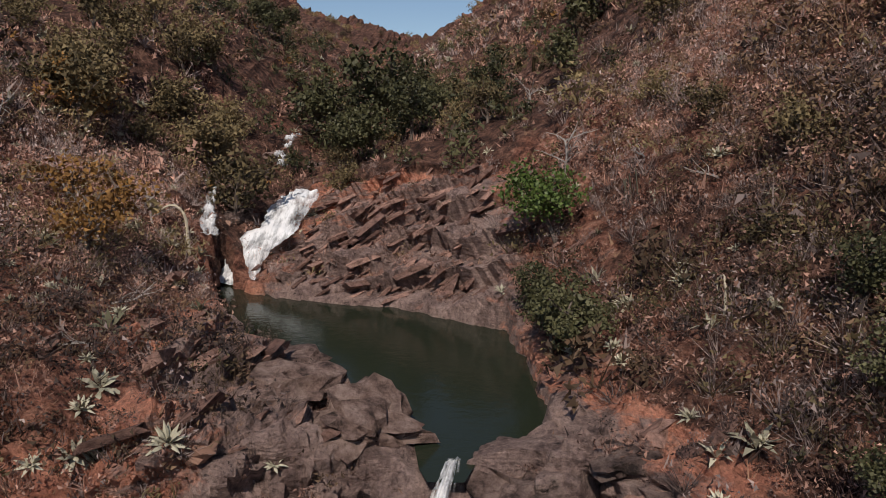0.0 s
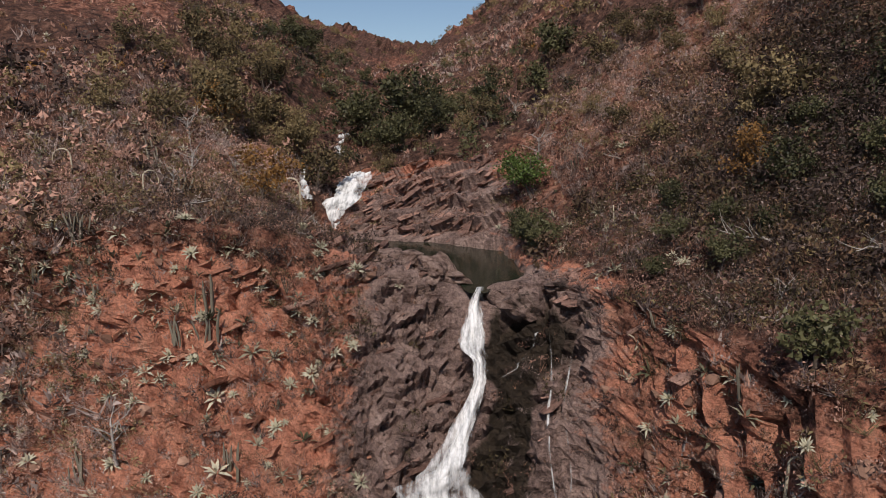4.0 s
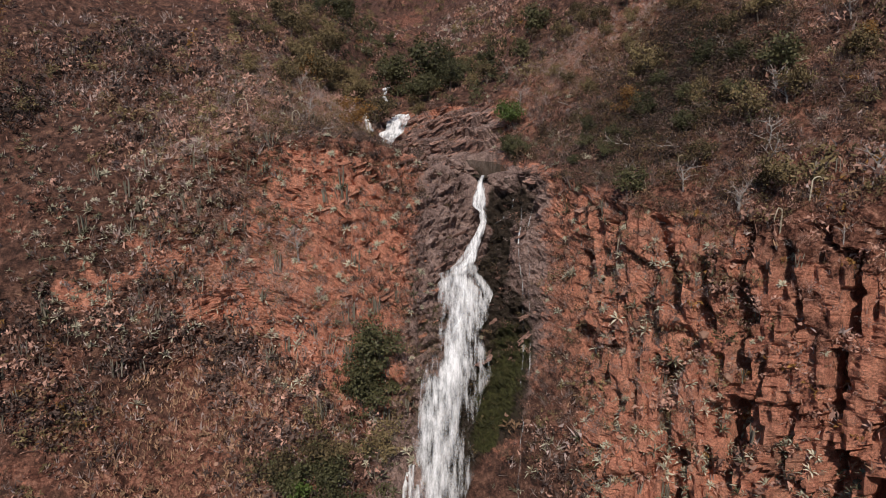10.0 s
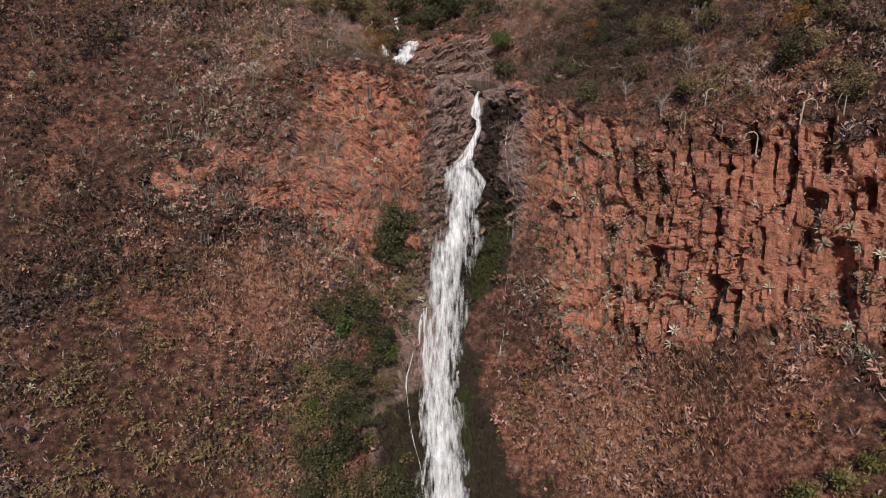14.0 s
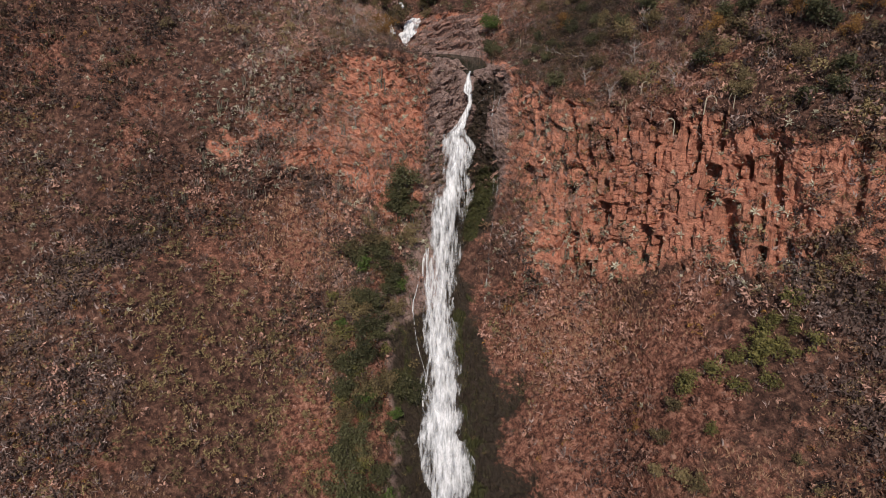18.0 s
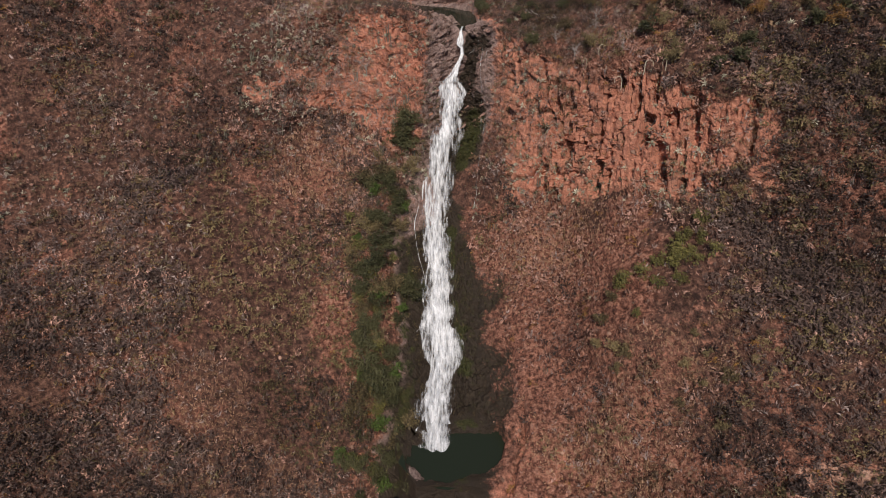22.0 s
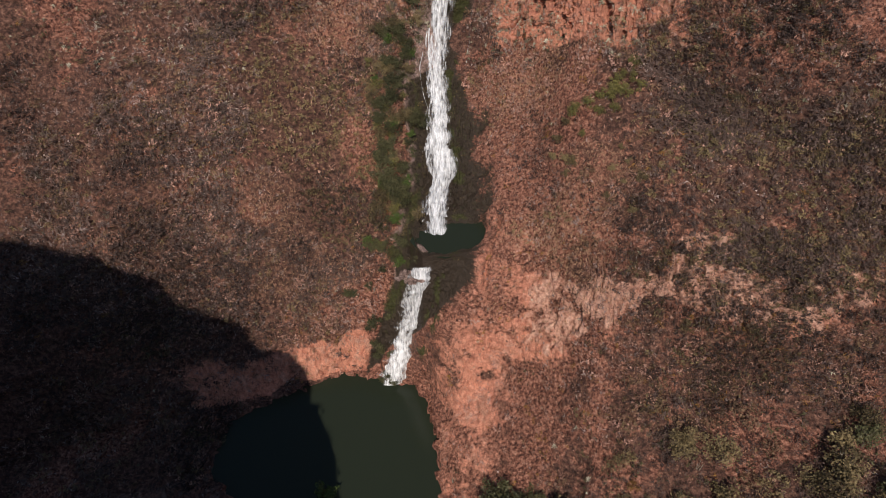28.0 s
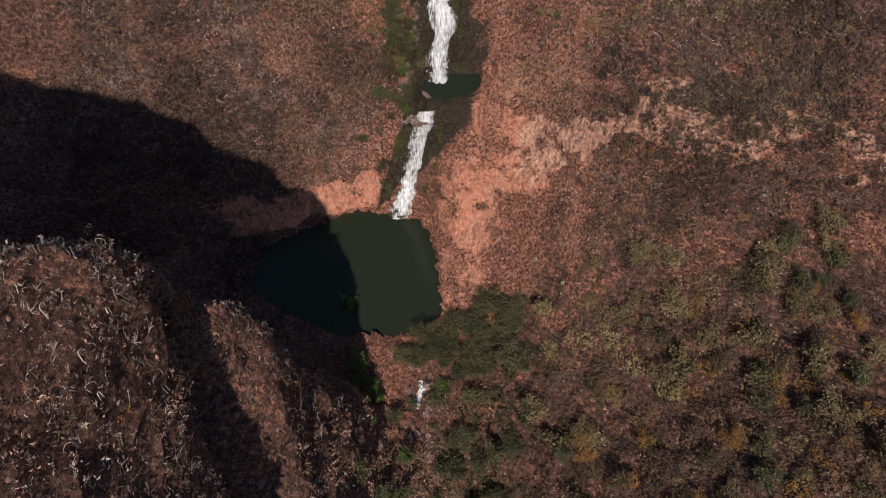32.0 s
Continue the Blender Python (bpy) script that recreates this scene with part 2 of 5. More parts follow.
# The land as lines across the valley, from the far ridge down the fall and out over the valley floor.
ACROSS = [-300, -180, -110, -80, -58, -40, -30, -20, -14, -9, -4, 0, 4, 8, 12, 18, 24, 30, 42, 55, 75, 110, 180, 300]
LINES = [
    # far ridge
    ([450, 450, 449.3, 449.5, 449.9, 450.2, 450.4, 450.6, 450.7, 450.8, 450.9, 450.9, 451, 451.1, 451.1, 451.2, 451.3, 451.4, 451.7, 451.9, 452.2, 451.9, 450, 450],
     [265, 222, 182, 175, 170, 165, 164, 164, 165, 166, 170.6, 172.6, 174.7, 178, 181.3, 186.3, 191.3, 196.2, 205.5, 214.8, 229.4, 257.2, 300, 350]),
    # hills above the gorge
    ([220, 210, 195.7, 184.3, 179.6, 174.3, 169.5, 163.6, 159.6, 157.3, 155.1, 152.4, 149.5, 147.4, 144.4, 139.5, 134.7, 131.4, 126.7, 122.5, 118.4, 114.6, 110, 110],
     [255, 220, 179.4, 152, 141, 134, 129.8, 126, 127, 129.5, 133, 134.5, 137, 141, 146, 153, 160, 166, 180.1, 191.3, 206.5, 231.3, 270, 320]),
    # gorge behind the pool
    ([60, 80, 83.7, 77.4, 68.6, 59.1, 52.5, 44.8, 41, 35, 29.8, 27.9, 26, 24.5, 24, 23.7, 23.3, 23.2, 22.4, 21.5, 20.1, 19.4, 20, 20],
     [190, 172, 156.3, 144, 133, 125.4, 119.8, 109.4, 105.3, 105.5, 106.9, 107.3, 108.1, 110.5, 114, 119.5, 124.4, 129.3, 138.8, 148.1, 161.2, 182.4, 220, 270]),
    # far shore of the upper pool
    ([-10, 10, 16.4, 17.5, 18.1, 18.4, 16.9, 20, 20.6, 18.3, 16.2, 12.9, 8.5, 5.3, 0.6, -5.6, -10.1, -13.5, -19.4, -25.9, -33.8, -38.2, -40, -40],
     [150, 138, 126.4, 120.4, 115.1, 112.1, 111.2, 105, 99.6, 99, 99, 99.1, 100.2, 102.1, 103.6, 105.7, 108.4, 111.9, 117.5, 123, 131.1, 148.9, 180, 220]),
    # rim
    ([-60, -30, -12, -6, -5, -3.5, -4.4, -5.4, -4.6, -4.4, -3, -2.3, -3, -9.4, -18.6, -24.6, -33, -40, -51, -60, -72, -85, -100, -120],
     [110, 105, 100, 97, 97, 100.3, 103, 104, 103.2, 101.5, 100, 98.5, 99.8, 99.9, 99.4, 99, 100, 102, 102, 100, 102, 105, 110, 120]),
    # foot of the red cliffs
    ([-90, -60, -38, -30, -24, -16, -8.5, -13.6, -16, -19, -21, -22, -24.5, -27.3, -30, -32, -38.6, -45, -55, -67, -82, -98, -117, -142],
     [80, 76, 72, 70, 76, 76, 79, 76, 72, 69, 68, 67, 66, 66, 69, 69, 77, 80, 82, 79, 77, 75, 78, 84]),
    # middle of the slope
    ([-130, -95, -72, -64, -51.5, -43, -40, -45, -48, -52, -62, -66, -64, -60, -57, -60, -66, -72, -82, -90, -98, -115, -140, -180],
     [45, 45, 46, 52, 58, 55, 52, 51, 49, 48, 46, 45, 46.5, 53, 56, 57, 63, 66, 64, 62, 61, 60, 62, 70]),
    # brow of the lower cliffs
    ([-165, -120, -95, -80, -74, -72, -70, -68, -72, -83, -82, -82, -83, -83, -84, -84, -88, -93, -102, -105, -107, -120, -150, -200],
     [20, 20, 22, 27, 26, 24, 29, 34, 34, 43, 44, 44, 44.3, 45, 46, 48, 51, 52, 46, 46, 47, 46, 50, 58]),
    # foot of the lower cliffs
    ([-190, -140, -112, -100, -92, -86.5, -82.5, -84.5, -87, -88, -97, -100, -98, -95.5, -95.5, -97, -101, -104, -109, -111, -113, -126, -158, -210],
     [0, 0, 0, 0, 0, 0, 0, 0, 0, 0.5, 4, 9, 12.5, 15.5, 18.5, 22, 29, 36, 35.5, 35, 36, 36, 40, 46]),
    # shore of the plunge pool, rising under the wood
    ([-215, -165, -135, -120, -112, -108, -108, -112, -116, -119, -124, -127, -129, -131, -133, -135, -137, -138, -136, -131, -130, -140, -175, -230],
     [0, 0, -0.5, -1, -1, -1.5, -2, -2, -2, -1.6, -0.4, 0.8, 2.5, 5, 8, 13, 16, 19, 23, 27, 32, 34, 38, 44]),
    # valley floor
    ([-240, -190, -128, -130, -134, -140, -146, -148, -147, -143, -142, -145, -148, -150, -151, -152, -153, -154, -155, -155, -155, -165, -200, -250],
     [3, 3, 5, 5, 4, 3, 1, -1, -2, -3.4, -3.4, -3, -1, 2, 5, 8, 11, 13, 16, 20, 26, 30, 36, 42]),
    # crest of the near spur; unseen west end raised to fit its shadow
    ([-265, -190, -205, -195, -177, -162, -163, -173, -180, -182, -182, -182, -180, -178, -178, -178, -178, -178, -180, -180, -182, -190, -225, -270],
     [190, 188, 176, 146, 114, 70, 42, 18, 6, -4, -6, -6.5, -6, -4, -1, 2, 6, 9, 13, 19, 26, 32, 40, 50]),
    # spur and valley under the flight
    ([-300, -250, -245, -245, -245, -245, -245, -245, -245, -245, -245, -245, -245, -245, -245, -245, -245, -245, -245, -245, -245, -250, -280, -320],
     [190, 184, 166, 134, 108, 78, 50, 26, 12, 3, -6, -9, -10, -9, -7, -4, 0, 4, 12, 20, 32, 46, 62, 85]),
    # mouth of the valley
    ([-470, -470, -470, -470, -470, -470, -470, -470, -470, -470, -470, -470, -470, -470, -470, -470, -470, -470, -470, -470, -470, -470, -470, -470],
     [140, 120, 100, 86, 70, 50, 36, 20, 8, 0, -10, -14, -15, -14, -12, -6, 0, 8, 20, 34, 52, 76, 110, 150]),
]


def curve_keys(x, keys, values):
    """Monotone cubic through the keys."""
    k, v = np.array(keys, float), np.array(values, float)
    h, d = np.diff(k), np.diff(v) / np.diff(k)
    m = np.concatenate([[d[0]], np.where(d[:-1] * d[1:] > 0, 2 * d[:-1] * d[1:] / (d[:-1] + d[1:] + 1e-12), 0), [d[-1]]])
    i = np.clip(np.searchsorted(k, x) - 1, 0, len(k) - 2)
    s = (x - k[i]) / h[i]
    return ((2 * s ** 3 - 3 * s ** 2 + 1) * v[i] + (s ** 3 - 2 * s ** 2 + s) * h[i] * m[i]
            + (-2 * s ** 3 + 3 * s ** 2) * v[i + 1] + (s ** 3 - s ** 2) * h[i] * m[i + 1])


def spread(edges):
    out = []
    for a, b, step in edges:
        n = max(1, round((b - a) / step))
        out += [a + (b - a) * i / n for i in range(n)]
    return np.array(out + [edges[-1][1]])


XS = spread([(-300, -160, 4), (-160, -100, 1.6), (-100, -45, 0.95), (-45, -20, 0.55), (-20, -10, 0.36), (-10, 8, 0.2), (8, 50, 0.3), (50, 58, 0.6), (58, 110, 1.0), (110, 160, 2), (160, 300, 5)])
ROWS = [30, 34, 60, 72, 124, 78, 64, 66, 46, 30, 42, 22, 8]      # rows between two lines


def inside(px, py, poly):
    """Signed distance to a polygon, negative within."""
    best, odd = np.full(px.shape, 1e9), np.zeros(px.shape, bool)
    for (ax, ay), (bx, by) in zip(poly, poly[1:] + poly[:1]):
        ex, ey = bx - ax, by - ay
        s = np.clip(((px - ax) * ex + (py - ay) * ey) / (ex * ex + ey * ey), 0, 1)
        best = np.minimum(best, np.hypot(px - ax - s * ex, py - ay - s * ey))
        hit = ((ay > py) != (by > py)) & (px < ex * (py - ay) / (ey if ey else 1e-9) + ax)
        odd ^= hit
    return np.where(odd, -best, best)


UPPER_POOL = [(-16.8, 23.4), (-14.6, 21.4), (-11.9, 18.5), (-4.5, 16.6), (0, 13.6), (1.6, 12.2), (2.2, 10.6), (3.1, 4.2), (2.6, 0.5), (1.0, -0.1), (0.4, -1.4), (-0.1, -3.0), (-1.2, -3.0), (-1.5, -2.2), (-1.9, 0.2), (-2.8, 1.3), (-4.6, 1.2), (-5.4, 3.9), (-9.8, 7.2), (-13.3, 13.3), (-15.8, 18.6)]
MID_POOL = [(-10.4, -75.6), (-9.2, -72.4), (-6.5, -70.6), (-2, -69.2), (2, -69.2), (5.4, -68.8), (7.0, -71.6), (6.0, -75.4), (3.4, -77.8), (1, -78.6), (-3, -80.0), (-7.3, -79.6), (-8.6, -77.8)]
LOW_POOL = [(-60, -100), (-46, -91), (-40, -87.5), (-31, -83.5), (-21, -85.5), (-14, -88), (-11.5, -89), (-7.3, -95), (-5.4, -109.6), (-4.2, -122), (-8, -127), (-13, -129.4), (-20, -130), (-34, -130), (-50, -124), (-62, -114)]
POOLS = [(UPPER_POOL, 98.9, 1.0, 2.2, 4.06), (MID_POOL, 44.0, 0.8, 5.9, 7.04), (LOW_POOL, 0.0, 2.0, 7.9, 10.4)]

gx = np.repeat(XS[None, :], 1, 0)[0]
ly = [curve_keys(gx, ACROSS, y) for y, _ in LINES]
lz = [curve_keys(gx, ACROSS, z) for _, z in LINES]
rows_y, rows_z, rows_s = [], [], []
for k, n in enumerate(ROWS):
    for i in range(n):
        s = i / n
        rows_y.append(ly[k] + (ly[k + 1] - ly[k]) * s)
        rows_z.append(lz[k] + (lz[k + 1] - lz[k]) * s)
        rows_s.append(k + s)
rows_y.append(ly[-1]), rows_z.append(lz[-1]), rows_s.append(len(ROWS))
GY, GZ, GS = np.array(rows_y), np.array(rows_z), np.array(rows_s)
GX = np.repeat(gx[None, :], len(GS), 0)
GS2 = np.repeat(GS[:, None], len(gx), 1)


def rounded(a, times):
    for _ in range(times):
        a = np.concatenate([a[:1], (a[:-2] + 2 * a[1:-1] + a[2:]) / 4, a[-1:]])
    return a


GY, GZ = rounded(GY, 8), rounded(GZ, 8)


def normals(x, y, z):
    du = np.stack([np.gradient(x, axis=1), np.gradient(y, axis=1), np.gradient(z, axis=1)], -1)
    dv = np.stack([np.gradient(x, axis=0), np.gradient(y, axis=0), np.gradient(z, axis=0)], -1)
    n = np.cross(dv, du)
    return n / (np.linalg.norm(n, axis=-1, keepdims=True) + 1e-9)


NRM = normals(GX, GY, GZ)
STEEP = 1 - np.clip(NRM[..., 2], 0, 1)

# where bare rock, wet rock and moss lie: soft areas round places of the plan
FALL_X = curve_keys(np.clip(GS2, 3, 9), [3, 4, 4.3, 4.6, 5, 5.5, 6, 7, 7.6, 8, 9], [-4.6, -0.5, -1.5, -3.6, -7, -6.2, -5.4, -8, -14, -18, -18])
OFF = GX - FALL_X
edge = fbm(GX * 0.12, GY * 0.12, GZ * 0.12, 4, 0.6, 5)
deep = smooth_step(5.1, 5.5, GS2)
gully = np.exp(-((OFF - 0.5 + 0.1 * deep) / (5.1 + 5.7 * deep + 2.2 * edge)) ** 4) * smooth_step(3.9, 4.1, GS2) * (1 - smooth_step(7.05, 7.5, GS2))
apron = smooth_step(6.95, 7.08, GS2) * (1 - smooth_step(8.0, 8.25, GS2)) * smooth_step(-8.5, -6, OFF) * (1 - smooth_step(9.5, 12.0, OFF + 1.5 * edge + (GS2 - 7.0) * 17))
gully = np.clip(gully + 0.9 * apron, 0, 1)
rock_patch = fbm(GX * 0.055, GY * 0.055, GZ * 0.075, 5, 0.66, 11)
rough0 = fbm(GX * 0.13, GY * 0.13, GZ * 0.13, 4, 0.6, 13) * 0.9
cliff = smooth_step(3.9, 4.15, GS2) * (1 - smooth_step(4.85, 5.1, GS2))
right_wall = cliff * smooth_step(6, 10, GX) * (1 - smooth_step(35, 52, GX + 4 * edge))
left_wall = cliff * smooth_step(-62, -30, GX) * (1 - smooth_step(-10, -5, GX))
low_band = smooth_step(6.85, 7.05, GS2) * (1 - smooth_step(7.9, 8.1, GS2))
SCAR_Y = np.interp(GX, [12, 22, 40, 52, 66, 84, 96, 112], [-87, -91, -96, -97, -97, -101, -106, -113])
band_right = np.exp(-((GY - SCAR_Y - 2.6 * edge) / 7.0) ** 4) * smooth_step(8, 30, GX) * (GS2 > 6) * (GS2 < 8.3) * (1 - smooth_step(104, 118, GX))
nose = np.clip(0.9 + 0.7 * rough0, 0, 1) * np.exp(-((GX - 4.5 + (GS2 - 8) * 4) / (9.5 + 3.5 * edge)) ** 4) * smooth_step(7.3, 7.8, GS2 + 0.1 * edge) * (1 - smooth_step(8.9, 9.05, GS2)) * smooth_step(-9, -3, GX)
slab = np.exp(-((GX + 5) / 8.6) ** 4) * smooth_step(2.05, 2.25, GS2) * (1 - smooth_step(3.6, 4.0, GS2))
sill = np.exp(-((GX + 1.6) / 8.4) ** 4) * smooth_step(3.5, 3.8, GS2) * (1 - smooth_step(4.4, 4.8, GS2))
far_crag = np.exp(-((GX + 85) / 45) ** 2) * np.exp(-((GY - 390) / 45) ** 2)
low_left = low_band * smooth_step(7.45, 7.75, GS2 + 0.12 * edge) * smooth_step(-75, -60, GX) * (1 - smooth_step(-24, -18, GX))

ROCK = np.clip(right_wall * (0.9 + 0.7 * rock_patch) + left_wall * (0.36 + 1.1 * rock_patch + 0.35 * np.exp(-((GX + 11) / 5) ** 2)) + band_right * np.clip(0.8 + 0.7 * rock_patch + 1.1 * rough0, 0, 1)
               + 0.6 * nose + slab + sill + 0.35 * far_crag + low_left * (0.8 + rock_patch) + smooth_step(0.15, 0.55, rock_patch) * 0.35 * (GS2 > 3)
               + 0.1 * np.exp(-((GX - 7.0 - (GY + 71) * 0.14 - 1.5 * edge) / 2.2) ** 2) * (0.8 + rock_patch) * smooth_step(6.3, 6.6, GS2) * (1 - smooth_step(7.2, 7.5, GS2))
               + 0.04 * smooth_step(6.4, 7.0, GS2) * (1 - smooth_step(8.6, 9.0, GS2)) * smooth_step(-2, 6, GX) * (1 - smooth_step(26, 60, GX)) * (0.8 + rock_patch), 0, 1)
DAMP = np.clip((0.85 + 0.35 * deep) * np.exp(-((OFF - 2.0 + 0.2 * deep) / (2.8 + 8.4 * deep + 2.4 * edge + 1.2 * rough0)) ** 4) * smooth_step(3.95, 4.1, GS2) * (1 - smooth_step(8.1, 8.4, GS2)) + apron
               + 0.9 * np.exp(-((OFF - 3.6) / (3.6 + 1.4 * edge)) ** 4) * smooth_step(4.35, 4.6, GS2) * (1 - smooth_step(5.3, 5.6, GS2)), 0, 1)
WET = np.clip(0.36 * nose + gully * 1.25 * (1 - 0.8 * deep * (1 - smooth_step(0.05, 0.5, DAMP))) + sill * 0.8 + slab * np.clip(0.8 + 0.5 * rock_patch, 0.6, 1.0), 0, 1)
MOSS = np.clip((np.exp(-((OFF - 5.0) / 2.8) ** 2) + 0.8 * np.exp(-((OFF + 6.5) / 2.6) ** 2) * smooth_step(5, 5.6, GS2)) * smooth_step(4.25, 4.5, GS2) * (1 - smooth_step(7.6, 8, GS2))
               * smooth_step(-0.35, 0.35, fbm(GX * 0.3, GY * 0.3, GZ * 0.16, 4, 0.6, 23)), 0, 1) * 0.8

# Litter: flank and wood terms also put lens falloff and crown shade in colour.
LITTER_SHADE = np.clip(0.31 + 0.75 * fbm(GX * 0.05, GY * 0.05, GZ * 0.05, 4, 0.6, 17) + np.maximum(0.45 * smooth_step(24, 46, GX), 0.6 * smooth_step(-18, -48, GX)) * (GS2 > 3)
                 + 0.6 * smooth_step(10.0, 10.6, GS2) + 0.6 * smooth_step(8.6, 9.1, GS2) + 0.25 * (GS2 < 3) + 0.3 * (GS2 < 2.1), 0, 1)

PALE = np.clip(band_right * (0.95 + 0.6 * rock_patch) + 0.38 * nose + 0.35 * low_left, 0, 1)

# relief: hummocks everywhere, upright pillars on the cliffs, slanted beds on the slabs, blocks in the gully
side = np.where(GX > 4, GX * 0.75 - GY * 0.65, GX) + GZ * 0.12
warp = fbm(GX * 0.09, GY * 0.09, GZ * 0.09, 3, 0.5, 41)


def pillars(freq, seed, crack_width):
    """Upright blocks with a push of their own, and the open joints between them."""
    c = side * freq + warp * 0.9 + 0.25 * value_noise(side * freq * 2, GZ * 0.3, 0 * GX, seed + 3)
    i = np.floor(c).astype(np.int64)
    zero = np.zeros_like(i)
    f = GZ * freq * 0.16 + lattice(i, zero, zero, seed) * 3 + warp * 0.6
    k = np.floor(f).astype(np.int64)
    off = lattice(i, k, zero, seed + 1)
    joint = np.exp(-(np.minimum(c - i, 1 - (c - i)) / crack_width) ** 2) * (lattice(i, k, zero, seed + 2) > -0.45)
    ledge = np.exp(-(np.minimum(f - k, 1 - (f - k)) / (crack_width * 0.45)) ** 2)
    return off, joint, ledge


def blocks(mask, sx, sy, sz, seed, tilt=0.0):
    """Broken blocks: for each place the push of its block and the open joint round it."""
    at = np.nonzero(mask > 0.03)
    x, y, z = GX[at], GY[at], GZ[at]
    along = np.where(x > 4, x * 0.75 - y * 0.65, x)
    deep_in = np.where(x > 4, x * 0.65 + y * 0.75, y)
    wx = along / sx + 0.5 * warp[at]
    wy, wz = deep_in / sy, (z + tilt * along) / sz + 0.3 * warp[at]
    ix, iy, iz = (np.floor(v).astype(np.int64) for v in (wx, wy, wz))
    f1, f2, who = np.full(x.shape, 9.0), np.full(x.shape, 9.0), np.zeros(x.shape)
    for a in (-1, 0, 1):
        for b in (-1, 0, 1):
            for c in (-1, 0, 1):
                jx, jy, jz = ix + a, iy + b, iz + c
                d = np.sqrt((jx + 0.5 + 0.45 * lattice(jx, jy, jz, seed) - wx) ** 2 + (jy + 0.5 + 0.45 * lattice(jx, jy, jz, seed + 1) - wy) ** 2
                            + (jz + 0.5 + 0.45 * lattice(jx, jy, jz, seed + 2) - wz) ** 2)
                closer = d < f1
                f2 = np.where(closer, f1, np.minimum(f2, d))
                who = np.where(closer, lattice(jx, jy, jz, seed + 3), who)
                f1 = np.where(closer, d, f1)
    off, joint = np.zeros_like(GX), np.zeros_like(GX)
    off[at], joint[at] = who, np.exp(-((f2 - f1) / 0.13) ** 2)
    return off, joint


def slots(across, high, seed, width, rare):
    """Sparse upright slots of their own height, as rock columns leave when they fall."""
    c = side / across + 0.35 * warp
    i = np.floor(c).astype(np.int64)
    zero = np.zeros_like(i)
    f = GZ / high + lattice(i, zero, zero, seed) * 2
    k = np.floor(f).astype(np.int64)
    mid = 0.5 + 0.2 * lattice(i, k, zero, seed + 1)
    wide = width * (1 + 0.5 * lattice(i, k, zero, seed + 2))
    along = 1 - np.abs(f - k - 0.5) * 2
    return np.clip((1 - ((c - i - mid) / wide) ** 4) * 3, 0, 1) * smooth_step(0.12, 0.3, along) * (lattice(i, k, zero, seed + 3) > rare)


shore_calm = 0.15 + 0.85 * smooth_step(0.2, 1.7, inside(GX, GY, UPPER_POOL))
craggy = np.clip(gully + sill + slab + 0.9 * left_wall + low_left + 0.6 * band_right, 0, 1)
k1, q1 = blocks(craggy, 1.9, 1.9, 0.95, 141, -0.45)
k6, q6 = blocks(left_wall, 1.2, 1.3, 2.2, 211, 0.3)
k2, q2 = blocks(np.clip(craggy + right_wall, 0, 1), 0.95, 1.0, 0.6, 151, -0.4)
k5, q5 = blocks(np.clip(gully * (GS2 < 5) + sill + slab, 0, 1), 0.62, 0.7, 0.3, 201, -0.5)
k3, q3 = blocks(right_wall + band_right, 2.1, 2.4, 7.0, 161, 0.0)
k4, q4 = blocks(right_wall + band_right, 1.0, 1.4, 2.6, 171, 0.0)
hummock = fbm(GX * 0.045, GY * 0.045, GZ * 0.045, 4, 0.5, 31) * 2.4 + fbm(GX * 0.22, GY * 0.22, GZ * 0.22, 4, 0.62, 37) * 0.8
grit = fbm(GX * 0.9, GY * 0.9, GZ * 0.9, 2, 0.6, 39) * 0.28
o1, j1, l1 = pillars(0.085, 43, 0.06)
o2, j2, l2 = pillars(0.34, 47, 0.12)
o3, j3, l3 = pillars(0.85, 53, 0.16)
patchy = smooth_step(-0.5, 0.35, fbm(GX * 0.08, GY * 0.08, GZ * 0.1, 3, 0.5, 64))
ribs = o1 * 1.2 + o2 * 0.7 + o3 * 0.28 - j1 * 1.8 - j2 * 2.1 * patchy - j3 * 0.75 - l2 * 0.35 - l3 * 0.2
bed = GZ * 1.15 - GX * 0.5 + GY * 0.12 + warp * 1.5 + 0.3 * fbm(GX * 0.5, GY * 0.5, GZ * 0.5, 2, 0.5, 66)
saw0 = (GZ * 0.62 - GX * 0.24 + GY * 0.05 + warp * 0.8 + 0.25 * fbm(GX * 0.3, GY * 0.3, GZ * 0.3, 2, 0.5, 68)) % 1.0
saw1, saw2 = (bed * 0.62) % 1.0, (bed * 1.7 + 0.3) % 1.0
beds = ((1 - saw1) ** 1.5 - 0.4) * 1.1 + (0.5 - saw2) * 0.4
crag = fbm(GX * 0.4, GY * 0.4, GZ * 0.3, 4, 0.62, 59) * 0.9
far_fade = np.clip(np.abs(GY) / 130, 0.35, 2.2)
near_pool = np.exp(-(np.hypot(GX + 4, GY - 7) / 17) ** 4)
push = hummock * (1 - 0.75 * right_wall) * np.clip(far_fade, 0.5, 2.2) * (1 - 0.9 * np.clip(slab + sill + nose, 0, 1)) * (1 - 0.75 * gully) * (1 - 0.7 * near_pool) + grit * (1 - 0.8 * np.clip(craggy + right_wall, 0, 1))
